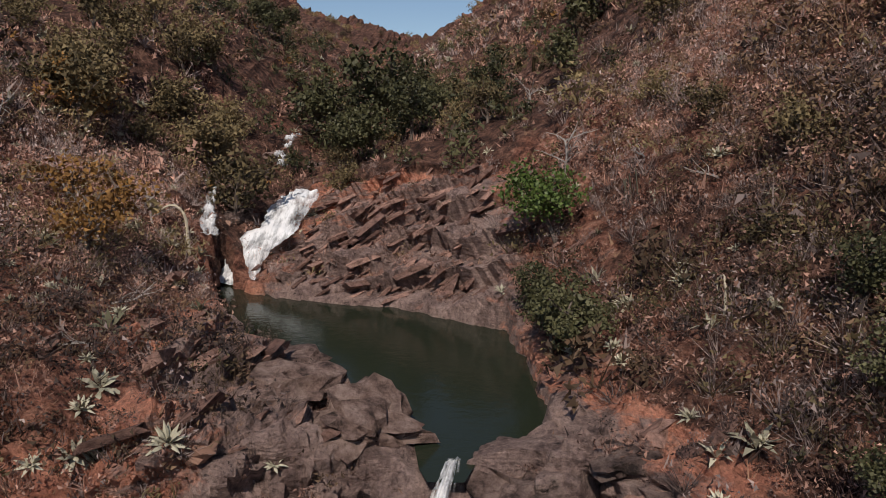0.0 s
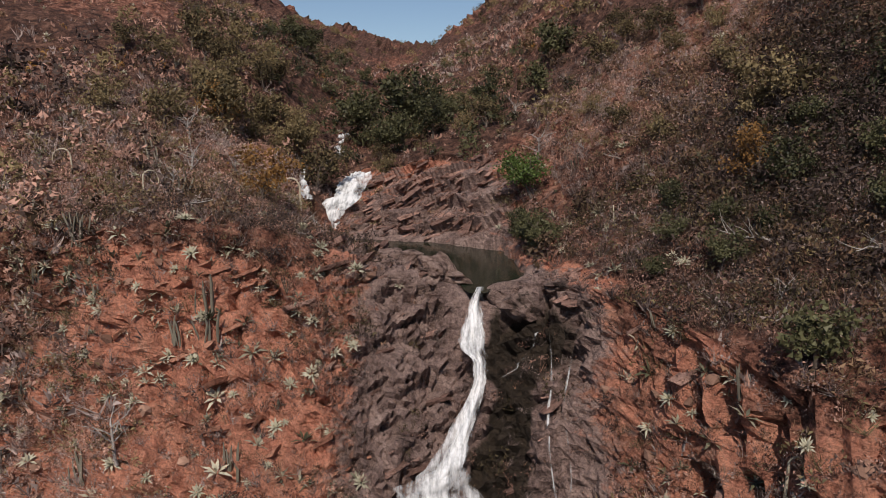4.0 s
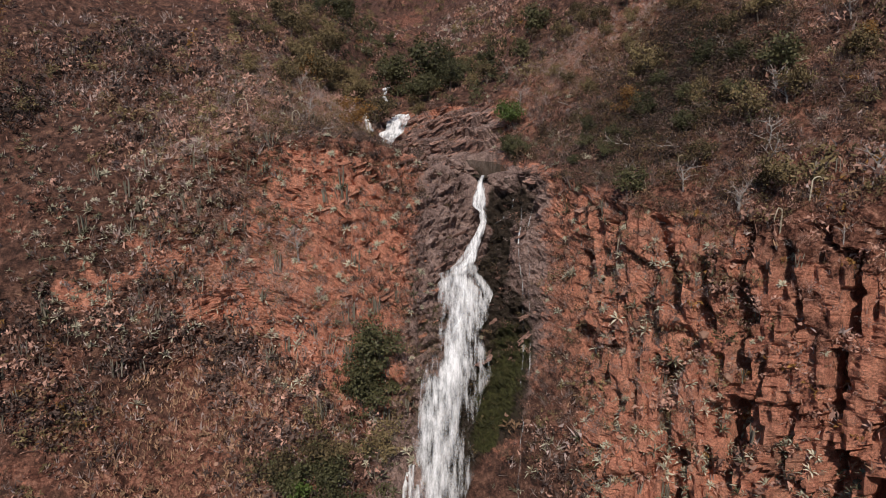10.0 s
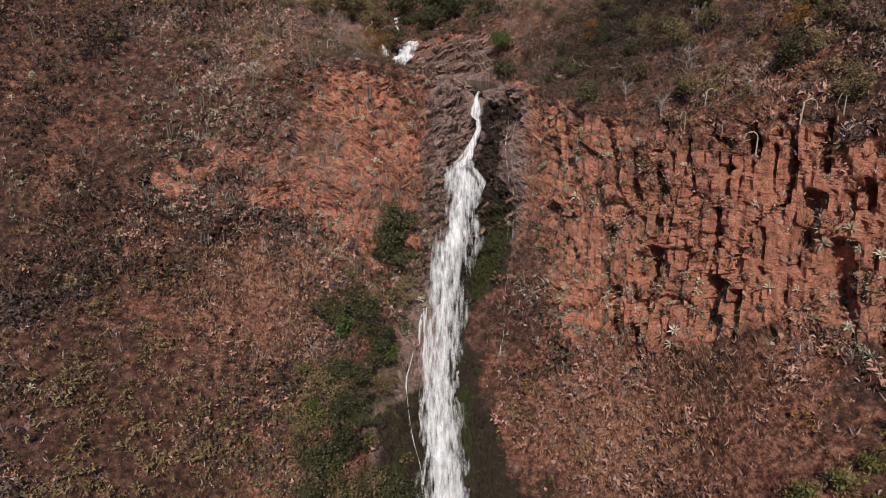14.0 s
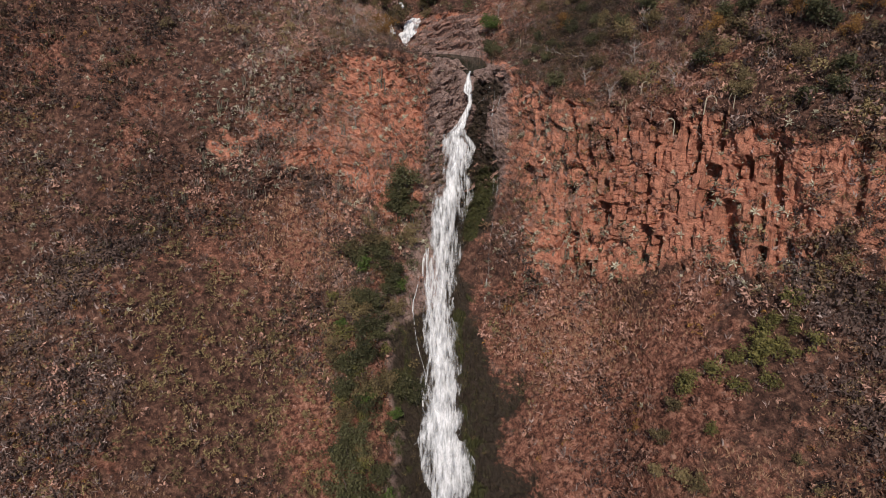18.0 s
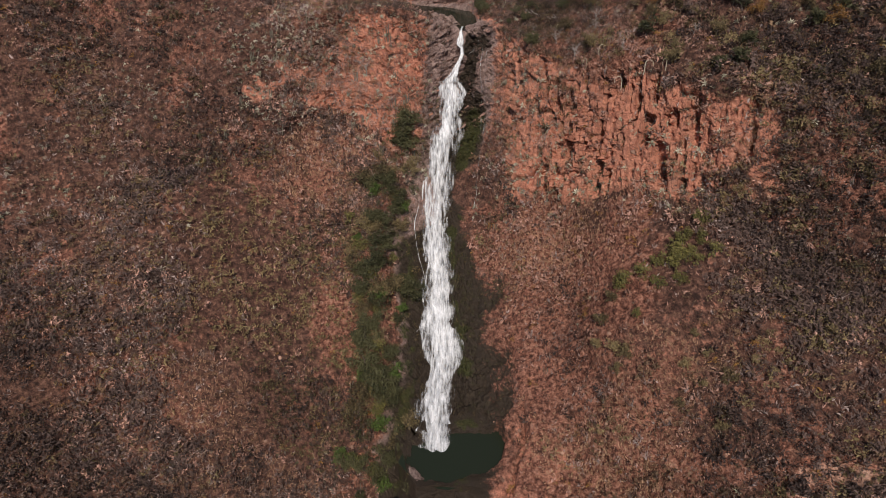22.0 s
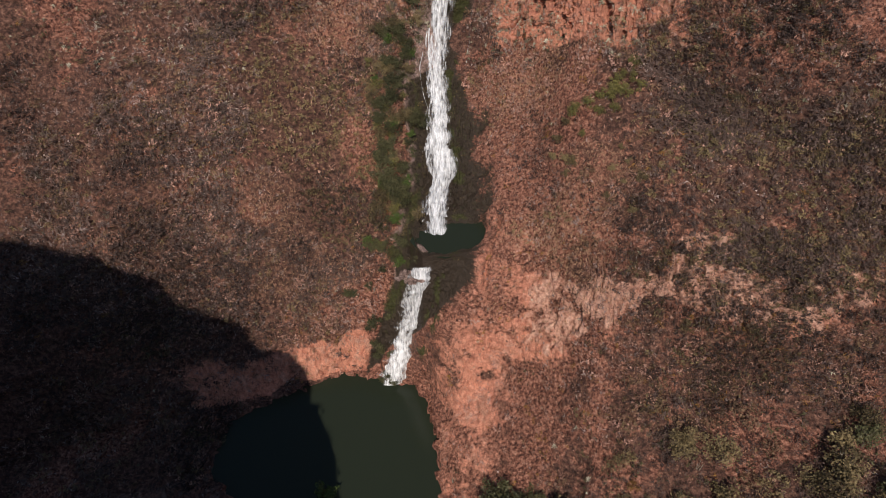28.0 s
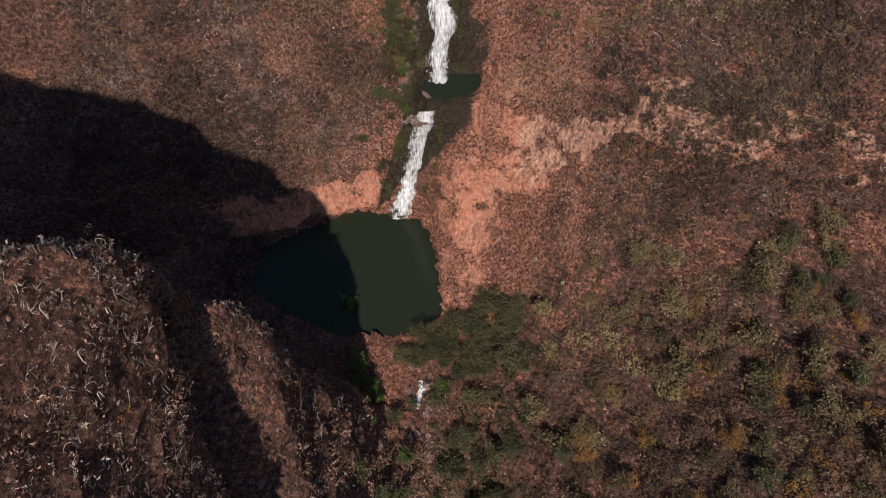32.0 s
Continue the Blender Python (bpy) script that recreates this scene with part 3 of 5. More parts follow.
push = push + right_wall * (o1 * 1.1 - j1 * 1.4 - j2 * 0.5 * patchy + k3 * 0.5 - q3 * 0.35 * patchy + k4 * 0.16 - q4 * 0.14 + k2 * 0.06 - j3 * 0.4 - 3.2 * slots(3.6, 7.5, 181, 0.18, 0.2) - 2.4 * slots(5.2, 10.0, 231, 0.14, 0.1) - 1.3 * slots(1.9, 4.2, 191, 0.16, 0.1))
push = push + band_right * (ribs * 0.7 + k3 * 0.9 - q3 * 1.0 + k4 * 0.4) + low_left * ribs * 0.3 + far_crag * ribs * 1.2
push = push + left_wall * (ribs * 0.32 + crag * 0.5 + k6 * 0.34 - q6 * 0.4 + k2 * 0.12 - q2 * 0.15)
push = push + shore_calm * (slab * (((1 - saw0) ** 1.3 - 0.4) * 1.75 + k1 * 0.3 - q1 * 0.3 + k2 * 0.15 - q2 * 0.15) + 0.9 * sill * (beds * 0.35 + crag * 0.5 + k1 * 0.45 - q1 * 0.4 + k2 * 0.12 - q2 * 0.15 + k5 * 0.08 - q5 * 0.06)) + nose * crag * 0.3
chute = (1 - 0.85 * np.exp(-(OFF / 1.7) ** 2)) * (1 - 0.65 * smooth_step(6.6, 6.8, GS2) * (1 - smooth_step(7.1, 7.25, GS2)))
side_slot = np.exp(-((GX - 8.2 - (GY + 71) * 0.14 - 1.2 * edge) / 0.8) ** 2) * smooth_step(-88, -84, GY) * (1 - smooth_step(-72, -66, GY)) * (GS2 > 5.5) * (GS2 < 8)
push = push + gully * ((crag * 0.9 + beds * 0.1 + k1 * 0.5 - q1 * 0.4 + k2 * 0.14 - q2 * 0.16 + k5 * 0.06 - q5 * 0.05) * chute * shore_calm - 1.0 * shore_calm - 2.0 * deep * (1 - apron) * (1 - smooth_step(5.8, 6.1, GS2)))
spur_cleft = np.exp(-((GX + 45 + (GY + 164) * 0.41) / 3.0) ** 2) * smooth_step(10.7, 11.0, GS2) * smooth_step(-145, -160, GY)
push = push - 10.0 * spur_cleft - 1.7 * side_slot
PX, PY, PZ = GX + NRM[..., 0] * push, GY + NRM[..., 1] * push, GZ + NRM[..., 2] * push
rough_edge = fbm(GX * 0.5, GY * 0.5, GZ * 0.5, 3, 0.55, 67)
for poly, level, depth, s_low, s_high in POOLS:
    near = (np.abs(GZ - level) < 9) & (GS2 > s_low) & (GS2 < s_high)
    d = inside(PX, PY, poly) + rough_edge * (1.3 if level < 1 else 0.45)
    bed_z = np.minimum(PZ, level - depth * np.clip(-d / 2.0, 0.12, 1))
    bank = np.maximum(PZ, level + 0.1 + np.clip(d, 0, 1.5) * 0.3)
    PZ = np.where(near & (d < 0), bed_z, np.where(near & (d < 4.5) & (GS2 < s_high - 0.08) & (PZ < level + 3), bank, PZ))


def sheet(name, x, y, z, mat, fields=(), flat=True):
    h, w = x.shape
    me = bpy.data.meshes.new(name)
    idx = np.arange(h * w).reshape(h, w)
    quads = np.stack([idx[:-1, :-1], idx[1:, :-1], idx[1:, 1:], idx[:-1, 1:]], -1).reshape(-1, 4)
    me.vertices.add(h * w)
    me.vertices.foreach_set("co", np.stack([x, y, z], -1).astype(np.float32).ravel())
    me.loops.add(quads.size)
    me.loops.foreach_set("vertex_index", quads.ravel().astype(np.int32))
    me.polygons.add(len(quads))
    me.polygons.foreach_set("loop_start", np.arange(0, quads.size, 4, dtype=np.int32))
    for key, values in fields:
        me.attributes.new(key, "FLOAT", "POINT").data.foreach_set("value", values.astype(np.float32).ravel())
    me.update(calc_edges=True)
    if flat:
        me.shade_flat()
    me.materials.append(mat)
    return new(name, me)


land = sheet("ground", PX, PY, PZ, LAND, [("rock", ROCK), ("wet", WET), ("moss", MOSS), ("damp", DAMP), ("litter_shade", LITTER_SHADE), ("pale", PALE)])
tagged(land, "dry reddish-brown gorge slopes with bare red cliffs", "ground", kind="structure")

# hills that close the valley all round
ang = np.linspace(0, 2 * math.pi, 161)
rad = np.array([290, 420, 700, 1100, 1700, 2600, 3600])
A2, R2 = np.meshgrid(ang, rad)
lift = np.interp(R2, rad, [-40, 30, 120, 190, 240, 300, 360]) * (0.8 + 0.25 * np.sin(A2 * 2 + 1))
HX, HY = np.sin(A2) * R2, np.cos(A2) * R2 * 1.25
HX[:, -1], HY[:, -1] = HX[:, 0], HY[:, 0]
north = np.clip(np.cos(A2), 0, 1) ** 2
HZ = lift * (1 - 0.45 * north) + 40 * fbm(HX * 0.004, HY * 0.004, 0 * HX, 3, 0.5, 71)
HZ = HZ - 90 * north * smooth_step(900, 300, R2)
HZ[:, -1] = HZ[:, 0]
zero = np.zeros_like(HX)
hills = sheet("backdrop", HX[:, ::-1], HY[:, ::-1], HZ[:, ::-1], LAND, [("rock", zero), ("wet", zero), ("moss", zero), ("damp", zero), ("litter_shade", zero + 0.6), ("pale", zero)])
tagged(hills, "distant dry hills round the gorge", "hills", kind="structure")


def water_sheet(name, poly, level, mat, label):
    bm = bmesh.new()
    cx, cy = sum(p[0] for p in poly) / len(poly), sum(p[1] for p in poly) / len(poly)
    ring = []
    for x, y in poly:
        d = math.hypot(x - cx, y - cy)
        grow = 0.0 if level > 90 and y < 0.5 else 1.6
        ring.append(bm.verts.new((x + (x - cx) / d * grow, y + (y - cy) / d * grow, level)))
    bm.faces.new(ring)
    bmesh.ops.triangulate(bm, faces=bm.faces[:])
    for f in bm.faces:
        if f.normal.z < 0:
            f.normal_flip()
    me = bpy.data.meshes.new(name)
    bm.to_mesh(me)
    bm.free()
    me.materials.append(mat)
    return tagged(new(name, me), label, "water", kind="structure")


water_sheet("water_upper", UPPER_POOL, 98.9, POOL, "dark green still pool above the fall")
water_sheet("water_middle", MID_POOL, 44.0, POOL, "small dark pool on a ledge")
water_sheet("water_lower", LOW_POOL, 0.0, POOL, "large dark green plunge pool")


# ---- scattering ----
LIFT = NRM[..., 2]
C00 = np.stack([PX, PY, PZ], -1)
cell_u, cell_v = C00[:-1, 1:] - C00[:-1, :-1], C00[1:, :-1] - C00[:-1, :-1]
CELL_AREA = np.linalg.norm(np.cross(cell_u, cell_v), axis=-1)
CELL_NRM = NRM[:-1, :-1]
pick = np.random.default_rng(7)


def drop_points(n, weight, rng=pick):
    """n places on the land, as likely as weight (a field over the grid) says."""
    w = (CELL_AREA * weight[:-1, :-1]).ravel()
    cells = rng.choice(w.size, n, p=w / w.sum())
    i, j = np.divmod(cells, CELL_AREA.shape[1])
    a, b = rng.random(n)[:, None], rng.random(n)[:, None]
    p = (C00[i, j] * (1 - a) * (1 - b) + C00[i, j + 1] * a * (1 - b) + C00[i + 1, j] * (1 - a) * b + C00[i + 1, j + 1] * a * b)
    return p, CELL_NRM[i, j]


def ground_at(x, y, s_low=0, s_high=13):
    """The height of the land near x, y, taken from the rows between two lines."""
    k0, k1 = np.searchsorted(GS, s_low), np.searchsorted(GS, s_high)
    j = slice(max(0, np.searchsorted(XS, x - 4) - 1), np.searchsorted(XS, x + 4) + 1)
    d = (PX[k0:k1, j] - x) ** 2 + (PY[k0:k1, j] - y) ** 2
    near = np.argsort(d.ravel())[:4]
    w = 1 / (d.ravel()[near] + 1e-3)
    return float((PZ[k0:k1, j].ravel()[near] * w).sum() / w.sum())


def on_land(x, s):
    """Place and outward direction on the land at x across and s down the lines."""
    r = np.interp(s, GS, np.arange(len(GS)))
    c = np.interp(x, XS, np.arange(len(XS)))
    i, j = min(int(r), len(GS) - 2), min(int(c), len(XS) - 2)
    a, b = r - i, c - j
    p = (C00[i, j] * (1 - a) * (1 - b) + C00[i + 1, j] * a * (1 - b) + C00[i, j + 1] * (1 - a) * b + C00[i + 1, j + 1] * a * b)
    return Vector(p), Vector(NRM[i, j])


def turns(n, rng, lean=0.15):
    """n random upright frames (rows are the axes), leaning a little."""
    yaw = rng.random(n) * 2 * math.pi
    up = np.stack([rng.normal(0, lean, n), rng.normal(0, lean, n), np.ones(n)], -1)
    up /= np.linalg.norm(up, axis=1, keepdims=True)
    f = np.stack([np.cos(yaw), np.sin(yaw), np.zeros(n)], -1)
    f = f - up * (f * up).sum(1, keepdims=True)
    f /= np.linalg.norm(f, axis=1, keepdims=True)
    return np.stack([f, np.cross(up, f), up], 1)


def sow(name, templates, places, sizes, frames, tones, mat, kind="stuff"):
    """One mesh of many copies of the templates (vertices, triangles)."""
    rng = np.random.default_rng(len(places))
    which = rng.integers(0, len(templates), len(places))
    co, tri, tone, base = [], [], [], 0
    for k, (v, f) in enumerate(templates):
        m = which == k
        n = int(m.sum())
        if not n:
            continue
        pts = np.einsum("vk,nkd->nvd", v, frames[m]) * sizes[m][:, None, None] + places[m][:, None, :]
        co.append(pts.reshape(-1, 3))
        tri.append((f[None] + (np.arange(n) * len(v))[:, None, None] + base).reshape(-1, 3))
        tone.append(np.repeat(tones[m], len(v)))
        base += n * len(v)
    return triangles(name, np.concatenate(co), np.concatenate(tri), mat, np.concatenate(tone))


def triangles(name, co, tri, mat, tone=None):
    me = bpy.data.meshes.new(name)
    me.vertices.add(len(co))
    me.vertices.foreach_set("co", co.astype(np.float32).ravel())
    me.loops.add(tri.size)
    me.loops.foreach_set("vertex_index", tri.astype(np.int32).ravel())
    me.polygons.add(len(tri))
    me.polygons.foreach_set("loop_start", np.arange(0, tri.size, 3, dtype=np.int32))
    if tone is not None:
        me.attributes.new("tone", "FLOAT", "POINT").data.foreach_set("value", tone.astype(np.float32))
    me.update(calc_edges=True)
    me.shade_flat()
    me.materials.append(mat)
    return new(name, me)


def leaf_cloud(rng, n, size, squash=0.75, hollow=0.55, low=-0.15, narrow=0.5):
    """Small leaves turned every way in a dome of radius one, in uneven clumps."""
    hubs = rng.normal(0, 1, (max(4, n // 9), 3))
    hubs /= np.linalg.norm(hubs, axis=1, keepdims=True)
    hubs[:, 2] = np.abs(hubs[:, 2]) + low
    hubs *= (hollow + (1 - hollow) * rng.random((len(hubs), 1)))
    c = hubs[rng.integers(0, len(hubs), n)] + rng.normal(0, 0.17, (n, 3))
    c[:, 2] = c[:, 2] * squash + 0.28
    a = rng.normal(0, 1, (n, 3))
    a /= np.linalg.norm(a, axis=1, keepdims=True)
    b = np.cross(a, rng.normal(0, 1, (n, 3)))
    b /= np.linalg.norm(b, axis=1, keepdims=True)
    s = size * (0.6 + 0.8 * rng.random((n, 1)))
    v = np.stack([c - a * s * 0.5, c + b * s * narrow, c + a * s * 0.6 + b * s * 0.1], 1).reshape(-1, 3)
    return v, np.arange(3 * n).reshape(-1, 3)


def twigs(rng, n, width=0.035, rise=0.75, length=1.0):
    d = rng.normal(0, 1, (n, 3))
    d[:, 2] = np.abs(d[:, 2]) * 1.2 + rise * 0.6
    d /= np.linalg.norm(d, axis=1, keepdims=True)
    d *= (0.55 + 0.6 * rng.random((n, 1))) * length
    side = np.cross(d, rng.normal(0, 1, (n, 3)))
    side *= width / np.linalg.norm(side, axis=1, keepdims=True)
    root = rng.normal(0, 0.07, (n, 3)) * [1, 1, 0] - [0, 0, 0.12]
    v = np.stack([root - side, root + side, root + d], 1).reshape(-1, 3)
    return v, np.arange(3 * n).reshape(-1, 3)


def both(*parts):
    co, tri, base = [], [], 0
    for v, f in parts:
        co.append(v), tri.append(f + base)
        base += len(v)
    return np.concatenate(co), np.concatenate(tri)


def rosette(rng, leaves, droop=0.35, fine=False):
    """A rosette of stiff pointed leaves round one heart, radius one."""
    co, tri = [np.array([0.0, 0.0, -0.03])], []
    for k in range(leaves):
        a = k * 2.399 + rng.normal(0, 0.12)
        rise = 0.15 + 1.05 * k / leaves + rng.normal(0, 0.08)
        d = np.array([math.cos(a) * math.cos(rise), math.sin(a) * math.cos(rise), math.sin(rise)])
        s = np.array([-math.sin(a), math.cos(a), 0.0])
        n = np.cross(s, d)
        L = (0.85 + 0.3 * rng.random()) * (1 - 0.25 * k / leaves)
        bend = droop * (0.4 + 0.6 * rng.random()) * (1 - rise / 1.6)
        root, mid, tip = d * 0.06, d * L * 0.5 + n * -0.02, d * L - np.array([0, 0, bend * L])
        b = len(co)
        if not fine:
            co += [mid - s * 0.105, mid + s * 0.105, tip]
            tri += [(0, b + 1, b), (b, b + 1, b + 2)]
            continue
        co += [root - s * 0.05, root + s * 0.05, mid - s * 0.105 + n * 0.03, mid + s * 0.105 + n * 0.03, mid - n * 0.035, tip]
        tri += [(0, b + 1, b), (b, b + 4, b + 2), (b, b + 1, b + 4), (b + 1, b + 3, b + 4), (b + 2, b + 4, b + 5), (b + 4, b + 3, b + 5)]
    return np.array(co), np.array(tri)


def columns(rng, n, sides=3):
    """A clump of slim upright stems, height about one."""
    co, tri = [], []
    for k in range(n):
        x, y = rng.normal(0, 0.13, 2)
        h, r = 0.5 + 0.5 * rng.random(), 0.03 + 0.014 * rng.random()
        lx, ly = rng.normal(0, 0.09, 2)
        b = len(co)
        for z, rr in ((-0.1, 0.95), (0.94, 0.8)):
            for q in range(sides):
                a = q * 2 * math.pi / sides + k
                co.append((x + lx * z + r * rr * math.cos(a), y + ly * z + r * rr * math.sin(a), h * z))
        co.append((x + lx, y + ly, h))
        for q in range(sides):
            a0, a1 = b + q, b + (q + 1) % sides
            tri += [(a0, a1, a1 + sides), (a0, a1 + sides, a0 + sides), (a0 + sides, a1 + sides, b + 2 * sides)]
    return np.array(co), np.array(tri)


def stone(rng, detail=1, squash=0.7):
    """A broken stone: an icosphere cut by flat faces."""
    bm = bmesh.new()
    bmesh.ops.create_icosphere(bm, subdivisions=detail, radius=1)
    co = np.array([v.co[:] for v in bm.verts])
    tri = np.array([[v.index for v in f.verts] for f in bm.faces])
    bm.free()
    for _ in range(9):
        d = rng.normal(0, 1, 3)
        d /= np.linalg.norm(d)
        over = co @ d - (0.55 + 0.3 * rng.random())
        co = co - np.clip(over, 0, None)[:, None] * d
    co += rng.normal(0, 0.03, co.shape)
    return co * [1, 1, squash], tri


# ---- things ----
def thing(name, at, label, category, group="", turn=0.0, size=1.0):
    e = new(name)
    e.matrix_world = Matrix.Translation(at) @ Matrix.Rotation(turn, 4, "Z") @ Matrix.Scale(size, 4)
    return tagged(e, label, category, group)


def mesh_of(name, co, tri, mat, tone=0.5, smooth=False):
    me = bpy.data.meshes.new(name)
    me.from_pydata([tuple(map(float, v)) for v in co], [], [tuple(map(int, f)) for f in tri])
    values = np.full(len(co), tone) if np.isscalar(tone) else tone
    me.attributes.new("tone", "FLOAT", "POINT").data.foreach_set("value", np.asarray(values, np.float32))
    me.materials.append(mat)
    if not smooth:
        me.shade_flat()
    return me


def under(name, me, parent, label=""):
    ob = new(name, me)
    ob.parent = parent
    return tagged(ob, label)


def tube(path, radii, sides=6):
    """A bent, tapering limb along a path."""
    co, tri = [], []
    for k, (p, r) in enumerate(zip(path, radii)):
        a = Vector(path[min(k + 1, len(path) - 1)]) - Vector(path[max(k - 1, 0)])
        a.normalize()
        u = a.orthogonal().normalized()
        w = a.cross(u)
        for q in range(sides):
            g = q * 2 * math.pi / sides
            co.append(tuple(Vector(p) + (u * math.cos(g) + w * math.sin(g)) * r))
        if k:
            b = (k - 1) * sides
            for q in range(sides):
                n = (q + 1) % sides
                tri += [(b + q, b + n, b + sides + n), (b + q, b + sides + n, b + sides + q)]
    return np.array(co), np.array(tri)


def limb_path(rng, start, way, length, steps=5, wander=0.18):
    p, d, out = Vector(start), Vector(way).normalized(), [tuple(start)]
    for _ in range(steps):
        d = (d + Vector(rng.normal(0, wander, 3))).normalized()
        p = p + d * (length / steps)
        out.append(tuple(p))
    return out


def tree_meshes(seed, height, spread_to, leaves, size, bark, leafage, tone, limbs=8, bare=False, single=False, first=2):
    """Trunk with limbs, and a crown of leaves in clumps round the limb ends."""
    rng = np.random.default_rng(seed)
    parts, ends = [], []
    trunk = limb_path(rng, (0, 0, -0.4), (rng.normal(0, 0.12), rng.normal(0, 0.12), 1), height * 0.55, 5, 0.1)
    parts.append(tube(trunk, np.linspace(height * 0.028, height * 0.016, 6), 6))
    for k in range(limbs):
        at = trunk[first + k % (6 - first)]
        a = k * 2.4 + rng.normal(0, 0.3)
        path = limb_path(rng, at, (math.cos(a), math.sin(a), 0.5 + 0.7 * rng.random()), spread_to * (0.7 + 0.5 * rng.random()), 4, 0.2)
        parts.append(tube(path, np.linspace(height * 0.013, height * 0.003, 5), 4))
        ends += [path[2], path[3], path[4]]
        for _ in range(2):
            sub = limb_path(rng, path[2], rng.normal(0, 1, 3) + [0, 0, 0.7], spread_to * 0.45, 2, 0.2)
            parts.append(tube(sub, np.linspace(height * 0.006, height * 0.002, 3), 3))
            ends.append(sub[2])
    ends.append(trunk[-1])
    e = np.array(ends)
    hub = e[rng.integers(0, len(e), leaves)] + rng.normal(0, 1, (leaves, 3)) * spread_to * np.array([0.16, 0.16, 0.12])
    a = rng.normal(0, 1, (leaves, 3))
    a /= np.linalg.norm(a, axis=1, keepdims=True)
    b = np.cross(a, rng.normal(0, 1, (leaves, 3)))
    b /= np.linalg.norm(b, axis=1, keepdims=True)
    s = size * (0.6 + 0.8 * rng.random((leaves, 1)))
    wide = 0.6 if single else 0.34
    v = np.stack([hub - a * s * 0.5, hub + b * s * wide, hub + a * s * 0.5, hub - b * s * wide], 1).reshape(-1, 3)
    q = np.arange(4 * leaves).reshape(-1, 4)
    f = q[:, [0, 1, 2]] if bare or single else np.concatenate([q[:, [0, 1, 2]], q[:, [0, 2, 3]]])
    co, tri = both(*parts)
    if bare:
        return both((co, tri), (v, f))
    return mesh_of("trunk", co, tri, bark, 0.5, True), mesh_of("crown", v, f, leafage, tone)


def plant_tree(meshes, at, name, label, category, group, turn=0.0, size=1.0):
    t = thing(name, at, label, category, group, turn, size)
    under("trunk", meshes[0], t)
    under("crown", meshes[1], t)
    return t


# waterfalls: sheets of white water hung a little off the rock
def ribbon(centre, widths, outs, across=14, along=70, cover=(0.2,), seed=0, fray=0.35):
    """Points and directions along a fall become a curved, ragged sheet."""
    n = len(centre)
    k = np.linspace(0, n - 1, along)
    c = np.stack([np.interp(k, range(n), [p[i] for p in centre]) for i in range(3)], -1)
    w, o = np.interp(k, range(n), widths), np.interp(k, range(n), outs)
    side = np.array([1.0, 0.12, 0.0])
    ahead = np.array([-0.1, -1.0, 0.25])
    u = np.linspace(-1, 1, across)
    uu, kk = np.meshgrid(u, np.arange(along))
    wob = fbm(kk * 0.17, uu * 0 + seed, uu * 0, 3, 0.6, 81 + seed)
    lump = fbm(uu * 2.2 + seed, kk * 0.11, uu * 0, 4, 0.65, 83 + seed)
    half = w[kk] * 0.5 * (1 + 0.35 * fbm(kk * 0.12, np.sign(uu) * 3.0 + seed, uu * 0, 3, 0.6, 85))
    pos = (c[kk] + side * (uu * half + wob * w[kk] * 0.06)[..., None]
           + ahead * ((1 - uu ** 2) * w[kk] * 0.16 + lump * 0.22 + o[kk])[..., None])
    cov = np.interp(k, np.linspace(0, n - 1, len(cover)), cover)[kk] + 0.18 * lump - fray * np.abs(uu) ** 2.2
    return pos, cov


def fall_part(parent, name, pos, cov, label=""):
    ob = sheet(name, pos[..., 0], pos[..., 1], pos[..., 2], WHITE, [("cover", cov)], False)
    ob.parent = parent
    ob.data.polygons.foreach_set("use_smooth", [True] * len(ob.data.polygons))
    return tagged(ob, label)


def fall_line(keys):
    pts = np.array([on_land(x, s)[0] for x, s in keys])
    front = pts[:, 1].copy()
    for _ in range(4):
        pts[1:-1] = (pts[:-2] + 2 * pts[1:-1] + pts[2:]) / 4
    pts[:, 1] = np.minimum(pts[:, 1], front + 0.1)
    return [Vector(q) for q in pts]


def steps_between(a, b, n):
    return [a + (b - a) * i / (n - 1) for i in range(n)]


main_keys = [(x, s) for x, s in zip(
    np.interp(steps_between(3.97, 6.7, 34), [3.97, 4.06, 4.12, 4.3, 4.42, 5.0, 5.5, 6.1, 6.62], [-0.3, -0.5, -0.1, -1.2, -3.0, -6.4, -6.0, -5.6, -4.9]),
    steps_between(3.97, 6.7, 34))]
main_line = fall_line(main_keys)
ss = np.array([s for _, s in main_keys])
# the line falls free between the upper ledge and the apron
free = [Vector(p) for p in main_line]
for i, s in enumerate(ss):
    if 4.3 < s < 5.02:
        k = (s - 4.3) / 0.72
        a, b = main_line[int(np.searchsorted(ss, 4.3))], main_line[int(np.searchsorted(ss, 5.02))]
        fly = a.lerp(b, k) + Vector((0, -1.4 * math.sin(math.pi * k), 3.2 * math.sin(math.pi * k) * 0.8))
        free[i] = fly if fly.y < main_line[i].y else main_line[i]


def before_rock(x, z, y):
    """A place before the rock face at this height."""
    face = [p for p in (on_land(x, s)[0] for s in np.linspace(3.98, 5.1, 150)) if abs(p[2] - z) < 0.7]
    return Vector((x, min([y] + [p[1] - 0.25 for p in face]), z))


